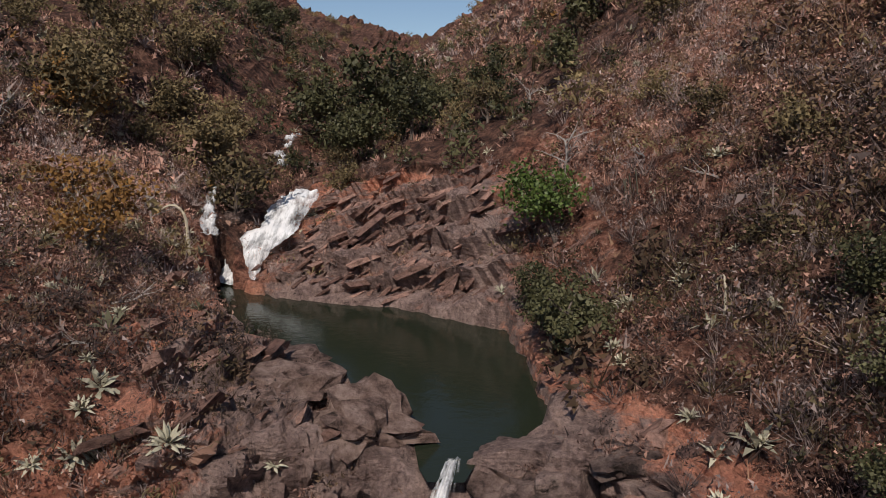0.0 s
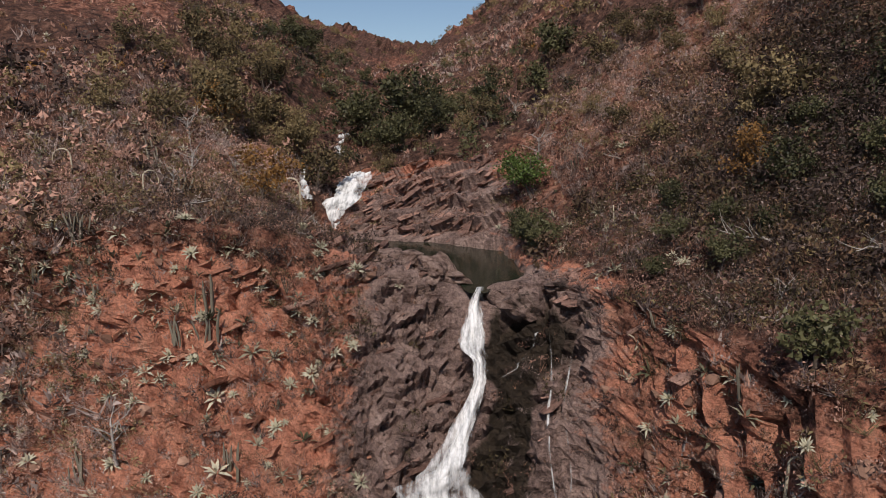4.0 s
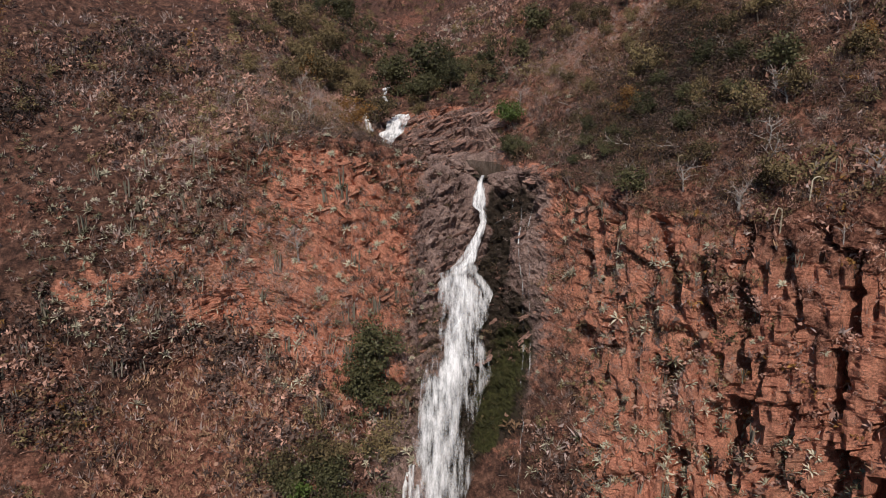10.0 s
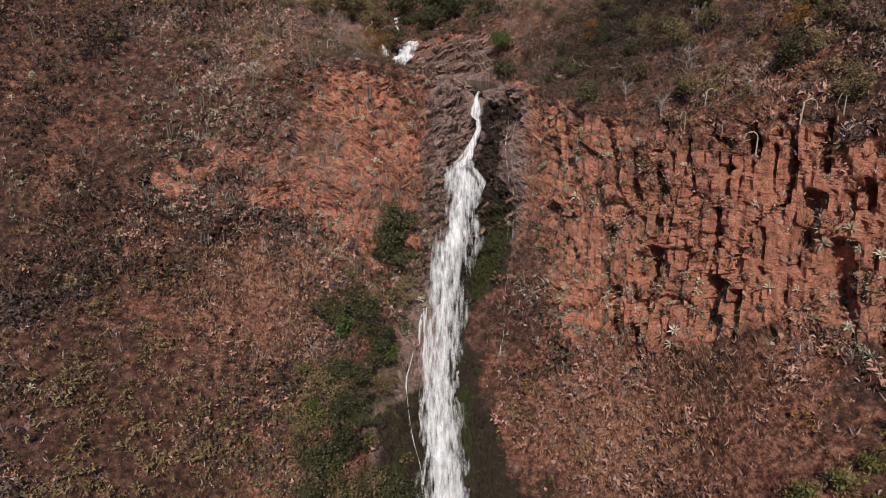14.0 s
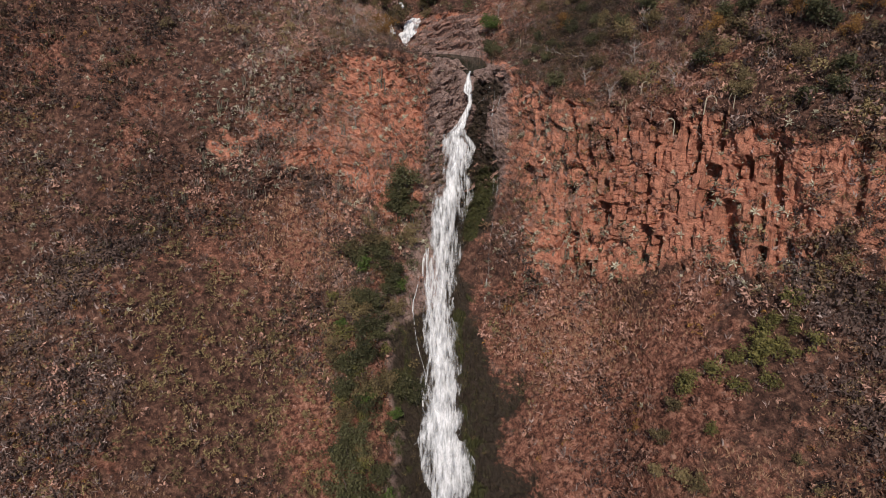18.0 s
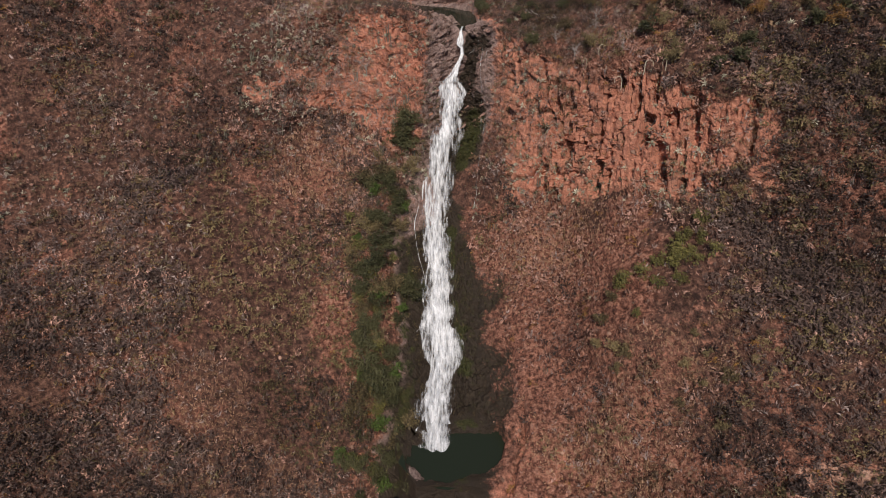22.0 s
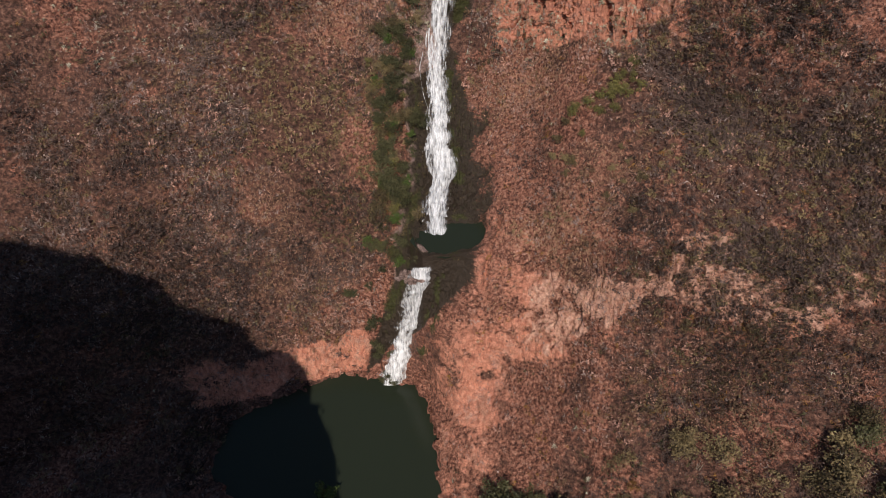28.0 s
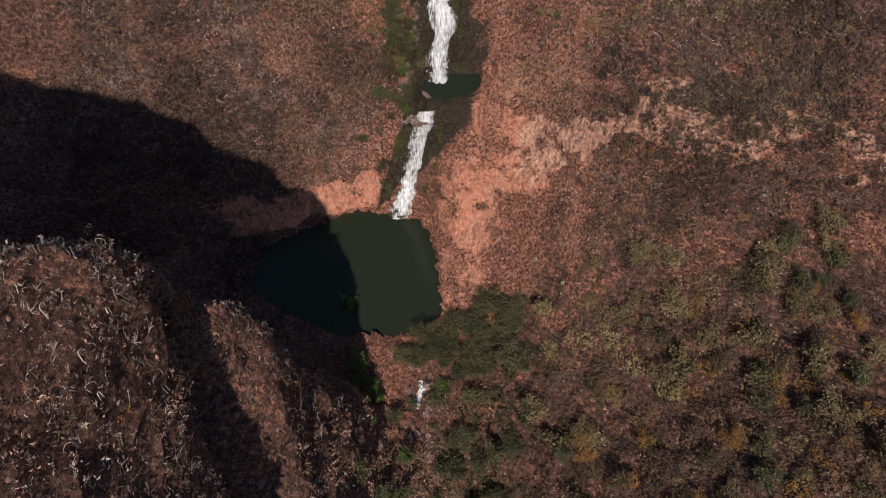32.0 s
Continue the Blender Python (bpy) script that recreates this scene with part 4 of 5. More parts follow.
# over the lip the stream drops a step, doubles back through a neck and slides down a ramp
LIP = [(-0.42, 98.98, 0.55), (-0.79, 98.75, 0.65), (-0.91, 98.0, 1.0), (-0.98, 97.0, 1.45), (-1.1, 96.1, 1.7), (-1.02, 95.6, 1.5), (-0.59, 95.1, 0.85),
       (-0.5, 94.2, 0.95), (-0.87, 93.2, 1.05), (-1.44, 92.1, 1.15), (-2.01, 91.0, 1.35), (-2.58, 90.0, 2.2), (-2.95, 89.3, 3.0), (-3.12, 88.4, 3.2)]
top = [Vector((-0.45, -1.6, 98.98)), Vector((-0.7, -2.9, 98.8))] + [before_rock(x, z, -3.2 - 0.45 * k) for k, (x, z, _) in enumerate(LIP[2:])]
for k in range(3, len(top) - 1):
    top[k].y = min(top[k].y, (top[k - 1].y + top[k + 1].y) / 2)
main_w = np.interp(ss, [3.97, 4.05, 4.12, 4.25, 4.35, 4.6, 5.0, 5.3, 5.6, 6.0, 6.4, 6.62], [1.9, 1.5, 1.1, 1.7, 2.9, 3.7, 5.0, 5.4, 5.4, 5.2, 4.8, 4.4])
rest = [i for i, p in enumerate(free) if p.z < 87.6]
free = top + [free[i] for i in rest]
main_w = np.array([w * 0.85 for _, _, w in LIP] + [main_w[i] for i in rest])
out = np.concatenate([np.linspace(0, 0.3, len(top)), np.linspace(0.4, 0.6, len(rest))])
waterfall = thing("waterfall", tuple(main_line[0]), "tall white waterfall dropping over a dark wet cliff", "waterfall")


def hang(parent, name, centre, widths, outs, label="", **more):
    at = parent.matrix_world.translation
    pos, cov = ribbon([Vector(p) - at for p in centre], widths, outs, **more)
    return fall_part(parent, name, pos, cov, label)


hang(waterfall, "core", free, main_w * np.concatenate([np.full(len(top), 0.9), np.linspace(0.95, 0.72, len(rest))]), out + 0.25, along=180, across=16, cover=(0.3, 0.32, 0.34, 0.36, 0.32, 0.2, 0.16, 0.2, 0.28, 0.3, 0.3, 0.32, 0.34), seed=1, fray=0.30)
hang(waterfall, "veil", free, main_w * np.concatenate([np.full(len(top) - 2, 1.0), np.linspace(1.65, 1.2, len(rest) + 2)]), out + 0.05, "thin spray beside the main stream", along=180, across=18, cover=(0.16, 0.16, 0.16, 0.2, 0.22, 0.2, 0.18, 0.16), seed=2, fray=0.30)
for k, (dx, s0, s1, wd) in enumerate([(-2.6, 4.95, 6.3, 0.7), (-3.6, 4.98, 5.7, 0.45), (2.4, 5.1, 6.2, 0.5), (-1.9, 5.4, 6.5, 0.6), (-5.2, 5.1, 5.9, 0.22)]):
    keys = [(float(np.interp(s, ss, [q for q, _ in main_keys])) + dx * (0.7 + 0.22 * math.sin(s * 9 + k) + 0.16 * math.sin(s * 31 + 2 * k)), s) for s in steps_between(s0, s1, 18)]
    hang(waterfall, "strand", fall_line(keys), np.full(18, wd), np.full(18, 0.35), along=90, across=6, cover=(0.22,), seed=5 + k)
for k, (x0, s0, x1, s1, wd) in enumerate([(3.4, 4.08, 3.0, 4.72, 0.28), (4.3, 4.1, 3.9, 4.6, 0.2), (3.2, 4.72, 1.8, 5.1, 0.25), (2.8, 4.07, 0.9, 4.13, 0.3)]):
    keys = [(x + 0.22 * math.sin(7 * i * 0.37 + 3 * k) + 0.16 * math.sin(i * 0.9 + k), s) for i, (x, s) in enumerate(zip(steps_between(x0, x1, 24), steps_between(s0, s1, 24)))]
    hang(waterfall, "trickle", fall_line(keys), np.full(24, wd * 0.8), np.full(24, 0.2), along=90, across=6, cover=(0.03, 0.1, -0.02, 0.08, 0.0), seed=20 + k)

low_keys = list(zip(np.interp(steps_between(6.98, 8.02, 20), [6.98, 7.1, 7.45, 7.6, 8.02], [-9.5, -10.2, -12.6, -14.2, -17.6]), steps_between(6.98, 8.02, 20)))
low_line = fall_line(low_keys)
low_line[-1].z = 0.02
lower_fall = thing("waterfall", tuple(low_line[0]), "shorter white waterfall dropping into the plunge pool", "waterfall")
low_w = np.interp(range(20), [0, 2, 8, 12, 19], [4.6, 7.0, 7.4, 7.0, 7.4])
hang(lower_fall, "core", low_line, low_w * 0.82, np.full(20, 1.1), along=120, across=16, cover=(0.32,), seed=31, fray=0.3)
hang(lower_fall, "veil", low_line, low_w * 1.1, np.full(20, 0.4), "thin water at the edges", along=120, across=16, cover=(0.14,), seed=32)


def slide(name_label, pts, widths, seed, cover=0.34):
    t = thing("waterfall", pts[0], name_label, "waterfall")
    n = len(pts)
    at = Vector(pts[0])
    u, k = np.linspace(-1, 1, 14), np.linspace(0, n - 1, 60)
    c = np.stack([np.interp(k, range(n), [p[i] - at[i] for p in pts]) for i in range(3)], -1)
    way = Vector(pts[-1]) - Vector(pts[0])
    side = Vector((way.y, -way.x, 0)).normalized()
    up = side.cross(way).normalized()
    up = up if up.z > 0 else -up
    uu, kk = np.meshgrid(u, np.arange(60))
    w = np.interp(k, range(n), widths)
    lump = fbm(uu * 1.8 + seed, kk * 0.13, uu * 0, 4, 0.65, 90 + seed)
    pos = c[kk] + np.array(side) * (uu * w[kk] * 0.5 * (1 + 0.3 * lump))[..., None] + np.array(up) * ((1 - uu ** 2) * 0.22 + lump * 0.2)[..., None]
    fall_part(t, "white_water", pos, cover + 0.2 * lump - 0.3 * np.abs(uu) ** 2.2)
    return t


def laid(points, rise=0.2, s_low=1.5, s_high=4):
    return [(x, y, max(z, ground_at(x, y, s_low, s_high) + rise)) for x, y, z in points]


slide("white cascade sliding over red rock into the pool", laid([(-12.0, 29.6, 104.4), (-12.5, 28.0, 103.7), (-13.6, 25.8, 102.0), (-14.9, 23.6, 100.2), (-16.0, 22.0, 98.95)]), [2.2, 3.0, 3.4, 3.4, 4.0], 1, 0.42)
slide("narrow side cascade beside the red slab", laid([(-18.2, 26.8, 105.3), (-17.9, 25, 104), (-17.2, 23, 102.2), (-16.8, 21.3, 99.4)]), [0.7, 0.8, 0.9, 1.2], 2, 0.2)
slide("small white cascade in the gorge upstream", laid([(-15.9, 42.3, 108.4), (-16.2, 40.8, 107.9), (-16.2, 39.5, 107.2)]), [0.9, 1.2, 0.9], 3, 0.08)
slide("small white cascade above the red slab", laid([(-16.1, 36.7, 107), (-15.7, 35.4, 106.6), (-15.1, 33.9, 105.9)]), [0.8, 1.1, 0.8], 4, 0.1)
slide("white riffles of the stream below the pool", laid([(-9.4, -143, -3), (-9.8, -146, -3.3), (-11, -151, -3.8)], 0.25, 9, 11.5), [1.4, 2.0, 1.4], 5, 0.3)


# ---- plants and stones on the slopes ----
rng = np.random.default_rng(21)
WATERY = np.zeros_like(GX)
for poly, level, depth, s_low, s_high in POOLS:
    WATERY = np.maximum(WATERY, (inside(PX, PY, poly) < 0.6) & (np.abs(PZ - level) < 4))
BARE = np.clip(WATERY + gully * 1.2 * (GS2 < 8.3) + slab * 1.2 + sill * 0.9 + nose * 1.1 + DAMP, 0, 1)
VIEW = (1 - smooth_step(80, 125, np.abs(GX + 2))) * (0.3 + 0.7 * smooth_step(2.4, 3.4, GS2)) * (GS2 > 1.1) * (GS2 < 11.7)
clumpy = smooth_step(-0.5, 0.5, fbm(GX * 0.06, GY * 0.06, GZ * 0.06, 3, 0.55, 101))
patch2 = smooth_step(-0.3, 0.4, fbm(GX * 0.035, GY * 0.035, GZ * 0.035, 3, 0.5, 103))
patch3 = smooth_step(-0.2, 0.45, fbm(GX * 0.05, GY * 0.05, GZ * 0.05, 3, 0.5, 107))
# Denser brush on both flanks also stands in for the lens's darker edges.
flank = np.maximum(smooth_step(30, 55, GX), smooth_step(-30, -60, GX))
WOOD_Y = np.interp(GX, [4, 10, 27, 34, 60, 81, 98], [-124, -123, -123, -119, -110.5, -111.5, -114])
wood = smooth_step(6, 20, GX + (GY + 130) * 0.25) * smooth_step(1, 6, WOOD_Y - GY) * (GS2 > 7.6) * (GS2 < 11.7) * (1 - smooth_step(85, 110, GX))
scrub_w = VIEW * (1 + 0.5 * flank) * (1 - BARE) * (1 - 0.92 * wood) * (1 - 0.8 * np.clip(ROCK, 0, 1) * (1 - 0.55 * left_wall)) * (0.35 + 0.9 * clumpy)
near_zone = np.exp(-(np.hypot(GX / 36, (GY - 2) / 32)) ** 4) * (GS2 < 4.7)
east = np.maximum(smooth_step(30, 55, GX), 0.9 * smooth_step(-32, -62, GX))


def tones_of(p, r, spread_by=0.25):
    """A tone for each plant that drifts over the slope."""
    t = 0.5 + 0.55 * fbm(p[:, 0] * 0.05, p[:, 1] * 0.05, p[:, 2] * 0.05, 3, 0.5, 111) + r.normal(0, spread_by, len(p))
    return np.clip(t, 0, 1)


def scrub(name, label, n, weight, templates, low, high, mat, lean=0.2, sink=0.05, spread_by=0.25):
    p, nrm = drop_points(n, weight, rng)
    size = low + (high - low) * rng.random(n) ** 1.6
    p = p + nrm * -sink
    ob = sow(name, templates, p, size, turns(n, rng, lean), tones_of(p, rng, spread_by), mat)
    return tagged(ob, label, "scrub", kind="stuff")


bush_far = [both(leaf_cloud(rng, 26, 0.36, 0.8, 0.7), twigs(rng, 4, 0.04)) for _ in range(8)]
bush_big = [both(leaf_cloud(rng, 40, 0.3, 0.85, 0.72), twigs(rng, 4, 0.03)) for _ in range(8)]
bush_twig = [both(leaf_cloud(rng, 6, 0.3), twigs(rng, 15, 0.045)) for _ in range(8)]
bush_near = [both(leaf_cloud(rng, 64, 0.15, hollow=0.45), twigs(rng, 18, 0.016)) for _ in range(6)]
twig_near = [both(leaf_cloud(rng, 18, 0.13, hollow=0.5), twigs(rng, 40, 0.015)) for _ in range(5)]
tuft = [twigs(rng, 8, 0.06, 1.4) for _ in range(5)]
far_w = scrub_w * (1 - 0.98 * near_zone)

scrub("dry_scrub", "leafless reddish-brown scrub covering the slopes", 6600, far_w, bush_far, 0.5, 1.3, DRY)
scrub("dry_scrub", "larger reddish-brown bushes on the slopes", 3600, far_w * smooth_step(0.3, 0.8, clumpy), bush_big, 1.0, 2.1, DRY)
scrub("brown_scrub", "dull brown bushes in patches on the slopes", 2600, far_w * smooth_step(0.5, 0.8, patch3), bush_big, 0.9, 2.0, BROWN)
scrub("grey_scrub", "grey leafless thorn bushes on the slopes", 9000, far_w * (0.1 + patch2 + 0.15 * east), bush_twig, 0.7, 2.0, GREY)
scrub("dark_scrub", "dark leafless brushwood, thickened to darken the outer slopes", 3800, far_w * (0.05 + 1.2 * np.maximum(flank, smooth_step(-16, -44, GX))) * (0.3 + clumpy), bush_big, 1.0, 2.6, DARK)
scrub("dark_scrub", "dark bushes in clumps on the middle slope", 900, far_w * smooth_step(0.45, 0.9, clumpy * patch2), bush_big, 1.0, 2.2, DARK)
sprig = [twigs(rng, 4, 0.13, 1.5) for _ in range(10)]
low_w = VIEW * (1 - BARE) * (1 - 0.92 * wood) * (1 - 0.45 * np.clip(ROCK, 0, 1) - 0.4 * right_wall) * (0.5 + 0.6 * clumpy) * (1 - 0.7 * near_zone)
scrub("dry_sprigs", "low dry reddish sprigs all over the slopes", 34000, low_w, sprig, 0.4, 1.1, DRY, 0.25)
scrub("grey_sprigs", "low grey sprigs all over the slopes", 17000, low_w * (0.3 + patch2), sprig, 0.5, 1.3, GREY, 0.25)
scrub("grass_tufts", "tufts of dry straw-coloured grass", 17000, low_w * (0.4 + 0.8 * (1 - patch2)), sprig, 0.4, 0.9, GRASS, 0.25)
scrub("olive_scrub", "dull olive-green bushes among the dry scrub", 3600, far_w * (smooth_step(0.35, 0.85, patch3 * clumpy) + 0.6 * east + 0.05), bush_big, 0.7, 1.9, OLIVE)
scrub("rusty_scrub", "rust-coloured bushes among the dry scrub", 1300, far_w * smooth_step(0.4, 0.8, 1 - patch2), bush_far, 0.6, 1.4, RUSTY)
near_w = (scrub_w + 0.06 * (1 - WATERY)) * near_zone
cliff_w = near_zone * (left_wall + 0.5 * right_wall) * (1 - BARE) * (0.25 + clumpy)
scrub("dry_scrub", "dry brown scrub clinging to the cliffs", 1100, cliff_w, twig_near, 0.4, 1.0, DRY)
scrub("grey_scrub", "grey thorny twigs clinging to the cliffs", 800, cliff_w, twig_near, 0.4, 1.1, GREY)
scrub("brown_scrub", "small brown bushes clinging to the cliffs", 500, cliff_w, bush_near, 0.3, 0.8, BROWN)
seep = gully * (GS2 > 4.45) * (GS2 < 7.0) * (1 - np.exp(-(OFF / 2.6) ** 4)) * (1 - WATERY)
scrub("seep_plants", "small green plants on the wet rock beside the fall", 1300, seep * (0.2 + patch3), bush_near, 0.25, 0.8, GREEN, 0.4)
scrub("seep_plants", "small olive plants on the wet rock beside the fall", 700, seep * (0.2 + patch2), bush_near, 0.25, 0.8, OLIVE, 0.4)
thorns = smooth_step(-48, -56, GX) * smooth_step(-125, -105, GX) * (GS2 > 5) * (GS2 < 7.4) * (1 - BARE)
scrub("dark_scrub", "dark thickets of thorn bushes on the western slope", 1100, thorns * (0.15 + smooth_step(0.3, 0.7, clumpy)), bush_big, 1.1, 2.5, DARK)
scrub("grey_scrub", "lilac-grey thorn bushes on the western slope", 1000, thorns * (0.15 + smooth_step(0.3, 0.7, clumpy)), bush_twig, 1.1, 2.4, GREY)
# Shrubs on these rocks; their dark colour also stands in for the rocks' shadow.
ledges = np.exp(-(((GX + 17) / 7) ** 2 + ((GY + 1) / 8) ** 2)) * (GS2 > 2.6) * (GS2 < 4.05) * (1 - WATERY)
scrub("dark_scrub", "dark twiggy brush on the rocks west of the pool, also for their shadow", 170, ledges, bush_near, 0.6, 1.4, DARK)
scrub("brown_scrub", "brown twiggy brush on the rocks west of the pool", 120, ledges, bush_near, 0.5, 1.3, BROWN)
brush = smooth_step(36, 52, GX) * (1 - smooth_step(95, 115, GX)) * (GS2 > 4.9) * (GS2 < 6.35) * (1 - BARE)
scrub("dark_scrub", "dark brushwood on the eastern slope below the cliff", 1500, brush * (0.2 + smooth_step(0.3, 0.7, clumpy)), bush_big, 1.0, 2.3, DARK)
scrub("olive_scrub", "olive bushes on the eastern slope below the cliff", 500, brush * (0.1 + patch3), bush_big, 0.9, 2.0, OLIVE)
shelf = np.exp(-(((GX - 24) / 20) ** 4 + ((GY + 82) / 16) ** 4)) * (GS2 > 5.8) * (GS2 < 8.4) * (1 - BARE)
scrub("grass_tufts", "straw-coloured grass on the slope beside the middle pool", 5200, shelf * (0.2 + patch3), sprig, 0.4, 0.95, GRASS, 0.25)
meadow = np.exp(-(((GX - 15) / 9) ** 2 + ((GY + 40) / 9) ** 2)) * (GS2 > 4.95) * (GS2 < 6.2) * (1 - BARE)
west = smooth_step(-70, -50, GX) * (1 - smooth_step(-20, -14, GX)) * (GS2 > 4.9) * (GS2 < 7.2) * (1 - BARE)
scrub("grass_tufts", "straw-coloured grass in patches west of the fall", 5200, west * smooth_step(0.45, 0.8, patch2), sprig, 0.5, 1.1, GRASS, 0.25)
scrub("olive_scrub", "olive bushes in clumps west of the fall", 700, west * smooth_step(0.5, 0.8, 1 - patch2), bush_big, 0.8, 1.9, OLIVE)
scrub("dark_scrub", "dark bushes in clumps west of the fall", 650, west * smooth_step(0.55, 0.85, clumpy), bush_big, 0.9, 2.1, DARK)
scrub("grass_tufts", "straw-coloured grass on the slope below the cliff", 2600, meadow, sprig, 0.4, 0.9, GRASS, 0.25)
scrub("dry_scrub", "leafless reddish-brown scrub round the upper pool", 2500, near_w, bush_near, 0.4, 1.2, DRY)
scrub("grey_scrub", "grey thorny twigs round the upper pool", 2100, near_w, twig_near, 0.5, 1.4, GREY)
scrub("grass_tufts", "tufts of dry grass on the rim", 4000, near_w, tuft, 0.2, 0.6, GRASS)
scrub("olive_scrub", "dull olive bushes round the upper pool", 800, near_w * (0.2 + clumpy), bush_near, 0.5, 1.6, OLIVE)

scrub("dark_scrub", "dark leafless brushwood on the shoulder above the cliff", 600, near_zone * (1 - BARE) * smooth_step(11, 18, GX) * (GS2 > 2.3) * (GS2 < 4.0) * (0.3 + clumpy), bush_near, 0.8, 2.0, DARK)
scrub("brown_scrub", "brown brushwood on the shoulder above the cliff", 480, near_zone * (1 - BARE) * smooth_step(9, 15, GX) * (GS2 > 2.3) * (GS2 < 4.0) * (0.3 + patch3), bush_near, 0.8, 2.0, BROWN)
scrub("dark_scrub", "dark brushwood among the dry scrub round the pool", 500, near_w, bush_near, 0.6, 1.4, DARK)
upland = near_zone * (1 - BARE) * np.maximum(smooth_step(5, 10, GX), smooth_step(-17, -22, GX)) * (GS2 < 3.7) * (GS2 > 1.9)
scrub("dry_scrub", "reddish-brown brush on the hillside above the pool", 900, upland * (0.3 + clumpy), bush_near, 0.6, 1.5, DRY)
scrub("brown_scrub", "brown brush on the hillside above the pool", 600, upland * (0.3 + patch3), bush_near, 0.6, 1.7, BROWN)
scrub("olive_scrub", "olive brush on the hillside above the pool", 450, upland * (0.1 + patch2), bush_near, 0.6, 1.6, OLIVE)
scrub("grey_scrub", "grey thorny twigs on the hillside above the pool", 1300, upland, twig_near, 0.7, 1.7, GREY)
# Dark brush packed in here also stands in for the hollow's deep shade.
hollow = np.exp(-((GX - 21) / 6) ** 2 - ((GY + 5) / 6) ** 2) * (GS2 > 2.5) * (GS2 < 4)
scrub("dark_scrub", "dark tangled brush in the hollow above the cliff, thickened for its deep shade", 460, hollow, bush_near, 0.9, 2.0, DARK)
scrub("green_scrub", "dark green brush in the hollow above the cliff", 200, hollow, bush_near, 0.9, 1.8, GREEN)
# Extra dark brush on the outer slopes, partly standing in for lens falloff.
outer = np.maximum(smooth_step(26, 52, GX), 0.6 * smooth_step(-40, -70, GX)) * (GS2 > 3.4) * (GS2 < 8.5)
scrub("dark_scrub", "dark brushwood thick on the outer slopes", 3200, far_w * outer * (0.4 + clumpy), bush_big, 0.8, 2.0, DARK)
scrub("brown_scrub", "brown brushwood thick on the outer slopes", 1800, far_w * outer * (0.3 + patch2), bush_big, 0.8, 1.9, BROWN)
stones = [stone(rng, 1, 0.75) for _ in range(6)]
scrub("loose_stones", "broken reddish stones lying on the slopes", 3200, VIEW * (1 - WATERY) * (1 - WET) * (0.5 + ROCK), stones, 0.12, 0.6, STONE, 0.6, 0.1, 0.4)

# slabs of bedded rock that break the surface, all lying with the beds
def plate(r):
    """A split block: a flat box with uneven corners."""
    v = np.array([(x, y, z) for z in (-1, 1) for y in (-1, 1) for x in (-1, 1)], float) * [1.35, 0.62, 0.2]
    v = v * (0.6 + 0.7 * r.random((8, 3)))
    f = np.array([(0, 2, 1), (1, 2, 3), (4, 5, 6), (5, 7, 6), (0, 1, 4), (1, 5, 4), (2, 6, 3), (3, 6, 7), (0, 4, 2), (2, 4, 6), (1, 3, 5), (3, 7, 5)])
    return v, f


def bedded(n, r, dip):
    a, b, c = -dip + r.normal(0, 0.16, n), r.normal(0.1, 0.2, n), r.normal(0, 0.35, n)
    return np.array([np.array(Matrix.Rotation(w, 3, "Z") @ Matrix.Rotation(-u, 3, "Y") @ Matrix.Rotation(v, 3, "X")) for u, v, w in zip(a, b, c)])


plates = [plate(rng) for _ in range(12)]
off_water = (1 - WATERY) * (1 - np.exp(-(OFF / 2.0) ** 4) * (GS2 > 3.9)) * smooth_step(0.0, 0.6, inside(GX, GY, UPPER_POOL))


def bed_rock(label, n, weight, low, high, dip, mat, sink):
    p, nrm = drop_points(n, weight, rng)
    size = low + (high - low) * rng.random(n) ** 2
    ob = sow("rock_plates", plates, p - nrm * (sink * size)[:, None], size, bedded(n, rng, dip), rng.random(n), mat)
    return tagged(ob, label, "rock", kind="stuff")


bed_rock("purple-brown slabs of slanting bedded rock behind the pool", 420, slab * off_water, 0.25, 0.9, 0.55, PURPLE_ROCK, 0.22)
bed_rock("purple-brown slabs of split rock round the lip of the fall", 70, np.clip(sill + gully * (GS2 < 4.9) * (GS2 > 3.8), 0, 1) * off_water * (0.25 + patch2), 0.2, 0.8, 0.5, PURPLE_ROCK, 0.2)
bed_rock("red split rock breaking out of the cliff", 110, left_wall * (0.1 + near_zone) * off_water * (1 - DAMP) * (0.15 + patch3), 0.18, 0.7, 0.4, RED_ROCK, 0.24)

rosettes = [rosette(rng, 12) for _ in range(5)]
wall_w = (1.5 * left_wall + 0.4 * right_wall) * (1 - WATERY)
ag_w = np.clip(wall_w * 1.0 + 0.3 * VIEW * (GS2 < 5.1) * (1 - BARE) + 0.012 * VIEW * (1 - BARE), 0, 1) * smooth_step(-0.4, 0.5, fbm(GX * 0.09, GY * 0.09, GZ * 0.09, 3, 0.5, 121))
scrub("agaves", "pale grey-green agave rosettes dotting the cliffs", 4200, ag_w * (1 - near_zone * 0.5), rosettes, 0.5, 1.15, AGAVE, 0.3, 0.0, 0.35)
stems = [columns(rng, 4) for _ in range(6)]
left_side = smooth_step(8, -14, GX)
ca_w = VIEW * (1 - BARE) * (0.08 + left_side * (GS2 > 3.6)) * smooth_step(0.3, 0.8, clumpy) * (1 - near_zone * 0.6)
scrub("column_cacti", "clumps of grey-green column cacti on the slope", 1300, ca_w, stems, 1.0, 2.3, CACTUS, 0.12, 0.05, 0.3)
spur = (GS2 > 10.2) * smooth_step(-18, -40, GX) * VIEW
